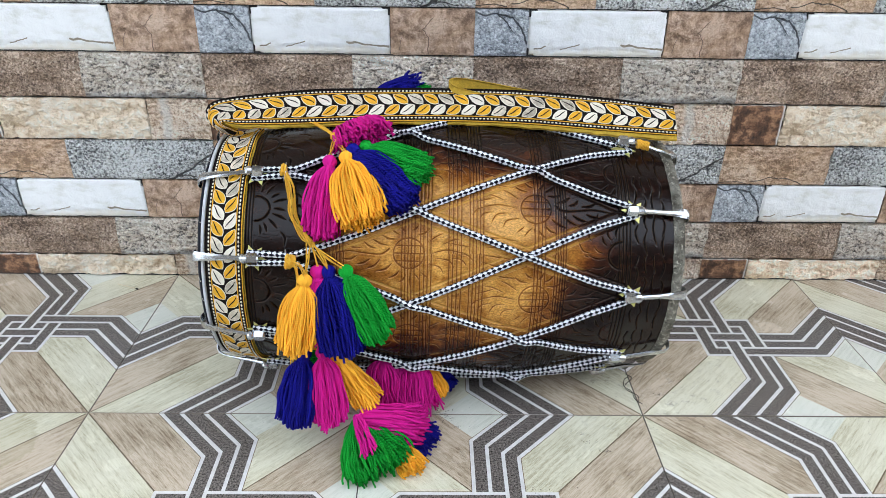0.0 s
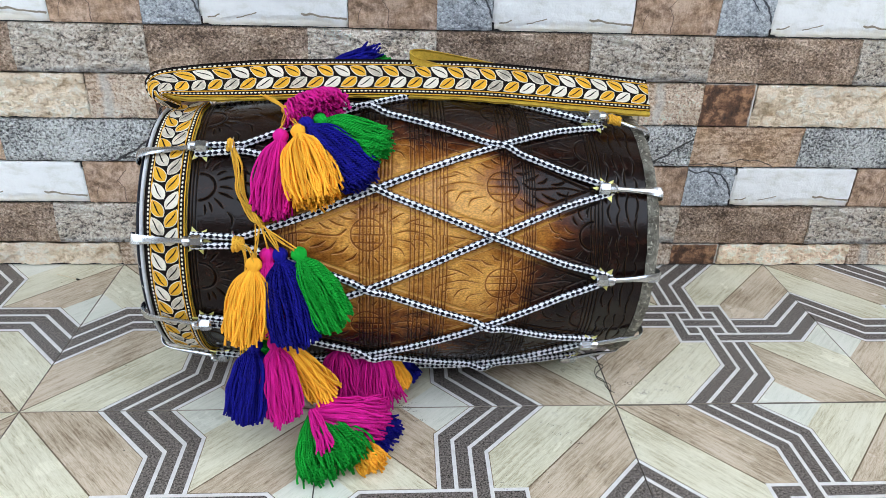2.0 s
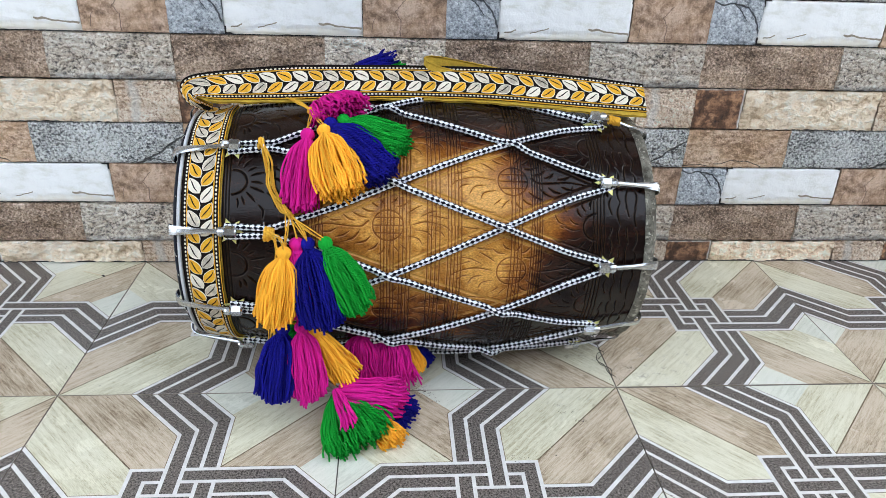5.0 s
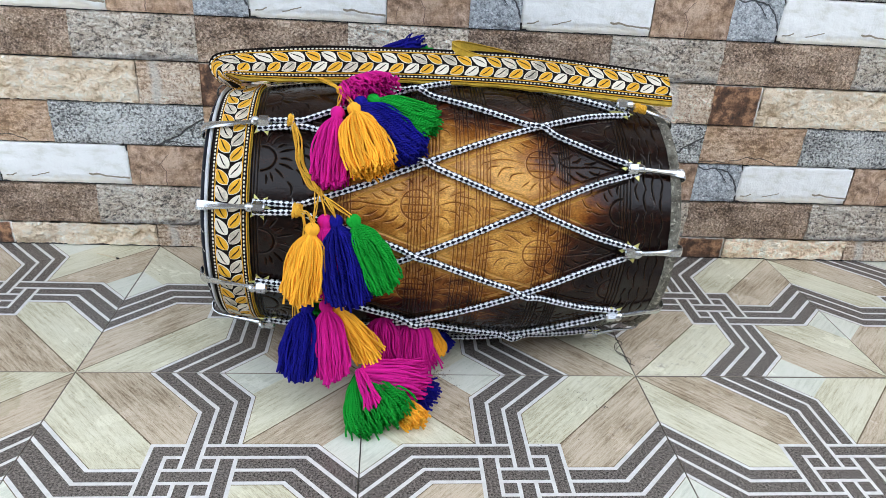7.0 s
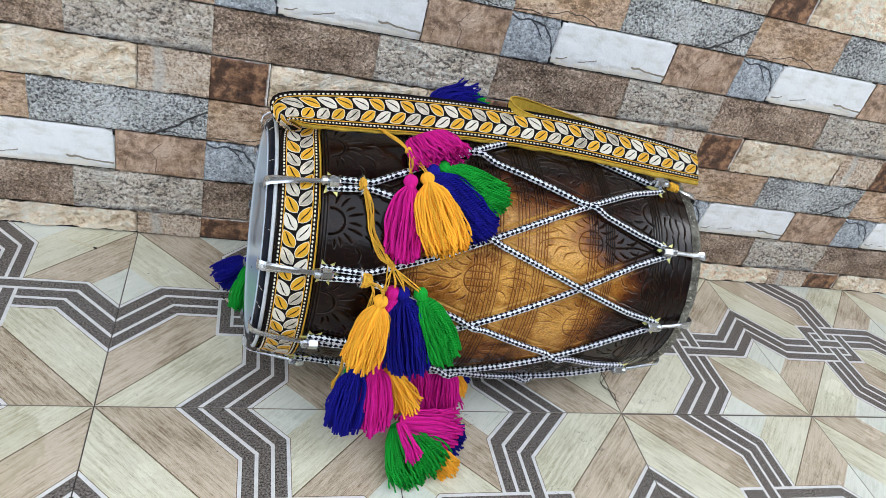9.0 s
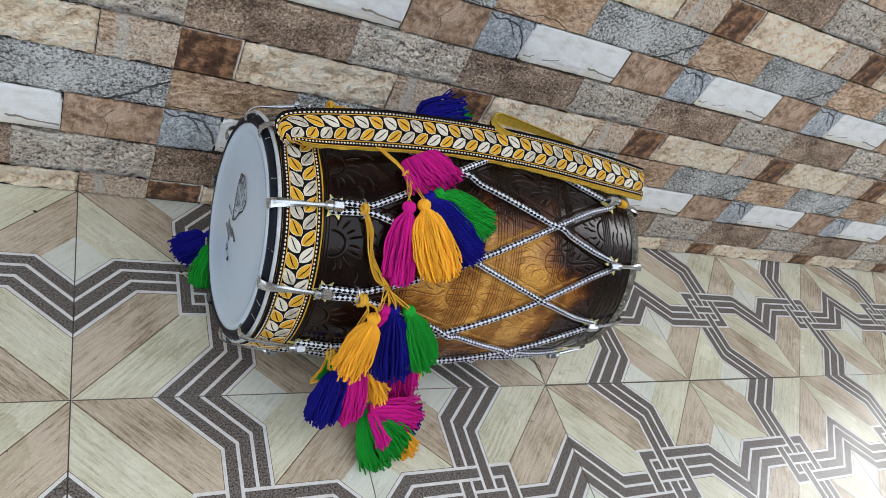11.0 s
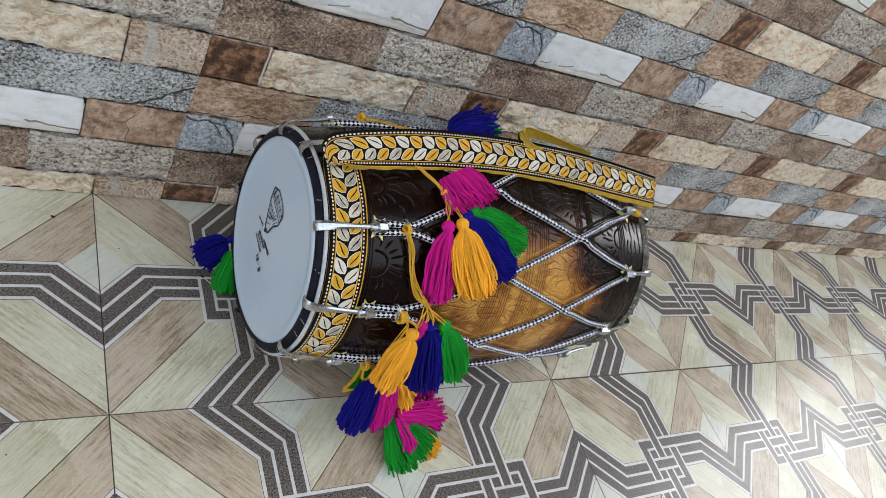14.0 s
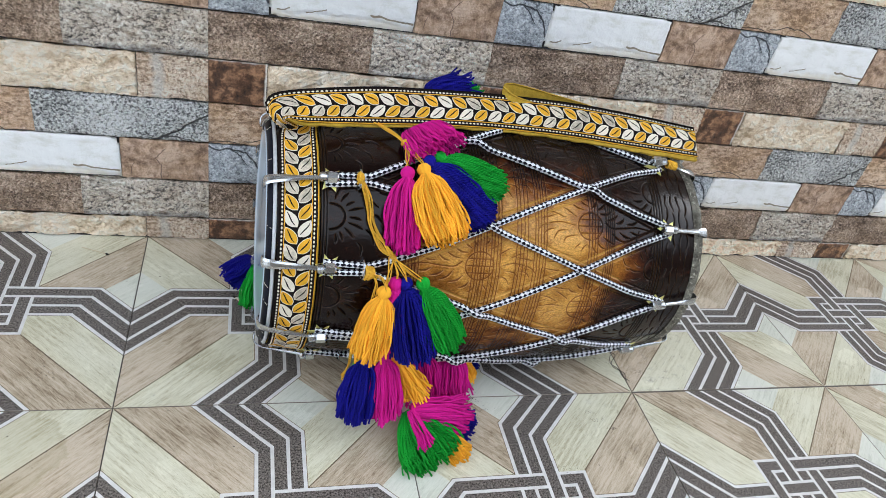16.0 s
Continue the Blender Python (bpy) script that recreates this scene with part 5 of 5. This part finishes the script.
LOW = (0.0, -1.0, 0.25)
T = tassel
T("magenta", (-0.173, -0.264, 0.3905), (-0.150, -0.322, 0.386), 0.08, (0, -0.6, 0.75), 115, "magenta yarn tassel lying across the drum top", 11, 0.34, 0.002, cap=False, neck=0.028, fan=(0.85, 0.95))
T("green", (-0.1515, -0.322, 0.375), (-0.072, -0.363, 0.356), 0.05, out_at(42), 80, "green yarn tassel spread over the carved drum side", 12, 0.4, 0.001)
T("blue", (-0.167, -0.332, 0.374), (-0.094, -0.396, 0.328), 0.056, out_at(50), 100, "dark blue yarn tassel lying on the drum side", 13, 0.4)
T("magenta", (-0.195, -0.344, 0.363), (-0.200, -0.412, 0.290), 0.05, out_at(50), 85, "magenta yarn tassel hanging down the drum side", 14, 0.5)
T("orange", (-0.1745, -0.342, 0.368), (-0.146, -0.42, 0.313), 0.064, out_at(50), 95, "orange yarn tassel with round wound head on drum", 15, 0.45)
T("magenta", (-0.206, -0.424, 0.25), (-0.205, -0.452, 0.162), 0.04, LOW, 50, "magenta yarn tassel half hidden between its neighbours", 16)
T("green", (-0.171, -0.426, 0.252), (-0.128, -0.466, 0.178), 0.05, LOW, 90, "green yarn tassel hanging beside the blue one", 17, 0.6)
T("blue", (-0.193, -0.424, 0.25), (-0.169, -0.468, 0.156), 0.064, LOW, 100, "dark blue yarn tassel hanging before the drum", 18, 0.6)
T("orange", (-0.221, -0.434, 0.243), (-0.236, -0.464, 0.158), 0.05, LOW, 90, "orange yarn tassel hanging beside the blue one", 19, 0.6)
T("green", (-0.226, -0.405, 0.12), (-0.222, -0.42, 0.065), 0.03, LOW, 50, "green yarn tassel tucked behind the blue one", 20, 0.5)
T("blue", (-0.229, -0.436, 0.135), (-0.242, -0.472, 0.048), 0.053, LOW, 100, "dark blue yarn tassel hanging just above the floor", 21, 0.6)
T("magenta", (-0.205, -0.438, 0.138), (-0.196, -0.468, 0.044), 0.046, LOW, 95, "magenta yarn tassel hanging just above the floor", 22, 0.6)
T("orange", (-0.19, -0.432, 0.13), (-0.146, -0.442, 0.06), 0.04, LOW, 70, "orange yarn tassel swept aside over the others", 23, 0.5, 0.003, fan=(0.6, 0.9))
T("magenta", (-0.134, -0.386, 0.098), (-0.129, -0.412, 0.026), 0.054, LOW, 110, "magenta yarn tassel heaped under the drum belly", 24, 0.9, 0.005)
T("magenta", (-0.094, -0.384, 0.092), (-0.086, -0.41, 0.018), 0.056, LOW, 110, "magenta yarn tassel heaped under the drum belly", 25, 0.9, 0.005)
T("orange", (-0.07, -0.376, 0.07), (-0.053, -0.388, 0.028), 0.03, LOW, 50, "orange yarn tassel peeping out under the drum", 26, 0.5)
T("blue", (-0.05, -0.352, 0.042), (-0.036, -0.36, 0.02), 0.024, LOW, 35, "dark blue yarn tassel peeping out under the drum", 36, 0.6)
T("blue", (-0.112, -0.446, 0.026), (-0.063, -0.464, 0.014), 0.046, (0, -0.4, 1), 70, "dark blue yarn tassel lying on the tiles", 27, 0.5, 0.003)
T("orange", (-0.118, -0.474, 0.016), (-0.082, -0.509, 0.01), 0.038, (0, -0.4, 1), 60, "orange yarn tassel lying on the tiles", 28, 0.5, 0.001)
T("green", (-0.166, -0.45, 0.046), (-0.124, -0.522, 0.016), 0.094, (0, -0.5, 0.85), 120, "green yarn tassel fanned out on the tiles", 29, 0.22, 0.002, cap=False, neck=0.007, fan=(0.5, 0.88))
T("magenta", (-0.166, -0.459, 0.05), (-0.076, -0.459, 0.04), 0.046, (0, -0.7, 0.7), 110, "magenta yarn tassel lying over the green one", 30, 0.6, 0.004, cap=False, neck=0.009)
T("magenta", (-0.166, -0.462, 0.062), (-0.143, -0.512, 0.036), 0.024, (0, -0.6, 0.8), 12, "loose magenta yarn loops over the green tassel", 31, 0.3, 0.001, cap=False)
T("green", (-0.125, -0.185, 0.395), (-0.068, -0.18, 0.409), 0.035, (0, -0.5, 0.8), 50, "green yarn tassel behind the strap on top", 32, 0.5)
T("blue", (-0.158, -0.193, 0.391), (-0.082, -0.186, 0.407), 0.07, (0, -0.5, 0.8), 90, "dark blue yarn tassel bunched behind the strap", 33, 0.6, 0.004)
T("blue", (-0.365, -0.135, 0.062), (-0.412, -0.15, 0.03), 0.055, (-1, -0.3, 0.4), 80, "dark blue yarn tassel on the floor behind the drum", 34, 0.7, 0.001)
T("green", (-0.362, -0.155, 0.075), (-0.379, -0.2, 0.012), 0.045, (-1, -0.3, 0.4), 80, "green yarn tassel on the floor behind the drum", 35, 0.6)


# ---- gold tassel cords ----
def cord(paths, label, turns=()):
    """Gold cords of a tassel cluster, tied to the drum, with their wound knots."""
    rng = random.Random(len(paths) * 7 + round(1000 * abs(paths[0][0][0])))
    pieces, uvs = [], []
    for p in paths:
        for k in range(3):
            jig = np.array([(rng.gauss(0, 0.0017), rng.gauss(0, 0.0017), rng.gauss(0, 0.0017)) for _ in p])
            v, f, uv = tube(smooth_line(np.array(p) + jig, 22), 0.00082, 6)
            pieces.append((v, f))
            uvs += uv
    v, f = joined(pieces)
    ob = part("tassel_cord", v, f, MAT_CORD, drum, label, uv=uvs)
    for c, axis, r, n in turns:
        axis = unit(axis)
        a0 = unit(np.cross(axis, (0.3, 0.2, 1)))
        b0 = np.cross(axis, a0)
        pts = [np.array(c) + axis * (0.006 * (a / (2 * math.pi * n) - 0.5)) + (r + 0.001 * math.sin(a * 1.3)) * (math.cos(a) * a0 + math.sin(a) * b0) for a in np.linspace(0, 2 * math.pi * n, 16 * n)]
        v, f, uv = tube(pts, 0.0014, 6)
        part("knot", v, f, MAT_CORD, ob, uv=uv)


RING1, RING2 = on(0.1035, 33.5, rad(0.1035) + 0.0135), on(0.115, 70, rad(0.115) + 0.0135)
KN1, KN2 = np.array((-0.1935, -0.299, 0.381)), np.array((-0.213, -0.416, 0.285))
cord([[(-0.238, -0.25, 0.388), (-0.214, -0.275, 0.3865), KN1]] * 2 + [[KN1, (-0.195, -0.325, 0.375), (-0.195, -0.338, 0.368)], [KN1, (-0.184, -0.322, 0.379), (-0.175, -0.337, 0.373)], [KN1, (-0.177, -0.315, 0.382), (-0.167, -0.327, 0.378)]],
     "gold cord from under the strap to the upper tassels", [(KN1, (1, -1, 0), 0.0035, 3)])
cord([[RING1, on(0.111, 42, rad(0.12) + 0.008), on(0.117, 52, rad(0.13) + 0.008), on(0.13, 60, rad(0.14) + 0.009), KN2], [RING1, on(0.115, 41, rad(0.12) + 0.008), on(0.122, 53, rad(0.13) + 0.009), KN2]] * 2 + [[KN2, (-0.217, -0.428, 0.262), (-0.219, -0.432, 0.25)], [KN2, (-0.206, -0.425, 0.266), (-0.205, -0.424, 0.254)], [KN2, (-0.2, -0.426, 0.268), (-0.193, -0.425, 0.254)], [KN2, (-0.19, -0.426, 0.27), (-0.172, -0.428, 0.256)]],
     "gold cords from a lacing ring to the hanging tassels", [(RING1, AX, 0.006, 4)])
cord([[RING2, (-0.224, -0.432, 0.262), (-0.219, -0.434, 0.25)], [RING2, (-0.23, -0.428, 0.255), (-0.232, -0.43, 0.2), (-0.226, -0.436, 0.14)]], "gold cord knotted round a lacing ring", [(RING2, AX, 0.0075, 5), (RING2 + AX * 0.005, AX, 0.0065, 3)])
RING3 = on(0.113, 105, rad(0.12) + 0.012)
cord([[RING3, (-0.24, -0.43, 0.12), (-0.226, -0.434, 0.138)], [RING3, (-0.25, -0.425, 0.11), (-0.255, -0.43, 0.085), (-0.24, -0.435, 0.1)], [RING3, (-0.225, -0.43, 0.14), (-0.2, -0.436, 0.14)], [RING3, (-0.215, -0.428, 0.145), (-0.188, -0.434, 0.136)]],
     "gold cord knotted round the low lacing ring", [(RING3, AX, 0.0075, 5)])
RINGB = on(0.109, -38, rad(0.118) + 0.012)
cord([[RINGB, (-0.225, -0.145, 0.358), (-0.19, -0.17, 0.372), (-0.145, -0.192, 0.398)]] * 3, "gold cord along the drum top behind the strap", [(RINGB, AX, 0.007, 4)])
cord([[on(0.09, 250, rad(0.09) + 0.012), (-0.34, -0.125, 0.095), (-0.363, -0.132, 0.07)], [on(0.09, 250, rad(0.09) + 0.012), (-0.35, -0.14, 0.1), (-0.362, -0.152, 0.082)]], "gold cord to the tassels behind the drum")

# ---- litter on the floor ----
MAT_MATCH = plain_mat("match_wood", (0.6, 0.52, 0.36), 0.8)
MAT_TIP = plain_mat("burnt_tip", (0.02, 0.015, 0.012), 0.9)
MAT_HAIR = plain_mat("dark_thread", (0.015, 0.013, 0.012), 0.7)


def matchstick(a, b, label):
    a, b = np.array((*a, 0.0016)), np.array((*b, 0.0016))
    ob = thing("matchstick", tuple(a), label, "matchstick", "matchsticks on the floor")
    v, f, uv = tube([a, a + (b - a) * 0.5, b], 0.0012, 4)
    part("stick", v, f, MAT_MATCH, ob, smooth=False)
    d = unit(b - a)
    v, f, uv = tube([b - d * 0.004, b - d * 0.001, b + d * 0.001, b + d * 0.002], [0.0013, 0.0016, 0.0015, 0.0006], 8)
    part("match_head", v, f, MAT_TIP, ob)


matchstick((-0.653, -0.038), (-0.61, -0.056), "pale matchstick with burnt tip lying on the tiles")
matchstick((-0.382, -0.186), (-0.402, -0.163), "pale matchstick beside the green tassel")
tuft = thing("loose_thread", (0.237, -0.33, 0.0), "tangle of dark thread lying on the tile joint", "thread")
for k, pts in enumerate(([(0.236, -0.3), (0.243, -0.312), (0.23, -0.326), (0.228, -0.34), (0.242, -0.352), (0.239, -0.37)], [(0.238, -0.308), (0.231, -0.315), (0.227, -0.33), (0.235, -0.344), (0.236, -0.36), (0.244, -0.372)])):
    v, f, uv = tube(smooth_line([(x, y, 0.0012 + 0.0008 * (i % 2)) for i, (x, y) in enumerate(pts)], 30), 0.0005, 5)
    part("thread", v, f, MAT_HAIR, tuft)

# crumbs of earth on the tiles
DIRT = [(-0.052, -0.391, 0.012, 34), (-0.04, -0.403, 0.009, 16), (-0.028, -0.421, 0.007, 10), (0.17, -0.467, 0.005, 18), (0.274, -0.349, 0.006, 20), (0.148, -0.448, 0.006, 9), (0.138, -0.431, 0.005, 6), (0.003, -0.337, 0.006, 6), (0.066, -0.537, 0.014, 14), (-0.65, -0.333, 0.009, 14), (-0.56, -0.33, 0.006, 6)]
MAT_EARTH = plain_mat("earth_crumb", (0.05, 0.04, 0.03), 0.95)
rng = random.Random(21)
pieces = []
for k in range(170):
    x, y = rng.uniform(-0.95, 1.5), -0.03 - abs(rng.gauss(0, 0.38))
    if rng.random() < 0.45:                       # more of it right of the drum and along the joints
        x, y = rng.choice([(rng.gauss(0.42, 0.16), rng.gauss(-0.36, 0.12)), (rng.uniform(-0.9, 1.3), -0.394 + rng.gauss(0, 0.01)), (0.239 + rng.gauss(0, 0.01), rng.uniform(-0.75, -0.1))])
    y = min(y, -0.02)
    r = rng.choice((0.0004, 0.0006, 0.0007, 0.0011))
    a = rng.uniform(0, 3)
    ring = [(x + r * rng.uniform(0.6, 1.5) * math.cos(a + q), y + r * rng.uniform(0.5, 1.1) * math.sin(a + q), 0.0004) for q in np.linspace(0, 5.2, 6)]
    pieces.append((ring + [(x, y, 0.0004 + r * 0.7)], [(i, (i + 1) % 6, 6) for i in range(6)]))
for cx, cy, wide, count in DIRT:                  # dry scrapings and dirt trodden on the tiles
    for k in range(count):
        x, y = rng.gauss(cx, wide), rng.gauss(cy, wide * 0.45)
        a, r = rng.gauss(0.1, 0.7), rng.uniform(0.0006, 0.0022)
        g, n = (math.cos(a) * r, math.sin(a) * r), (-math.sin(a) * 0.0004, math.cos(a) * 0.0004)
        pieces.append(([(x - g[0], y - g[1], 0.0004), (x + n[0], y + n[1], 0.0004), (x + g[0], y + g[1], 0.0004), (x - n[0], y - n[1], 0.0004), (x, y, 0.0008)], [(3, 2, 4), (2, 1, 4), (1, 0, 4), (0, 3, 4)]))
v, f = joined(pieces)
crumbs = new("earth_crumbs", mesh_data("earth_crumbs", v, f, MAT_EARTH))
tagged(crumbs, "dark crumbs of earth scattered over the floor tiles", "dirt", kind="stuff")
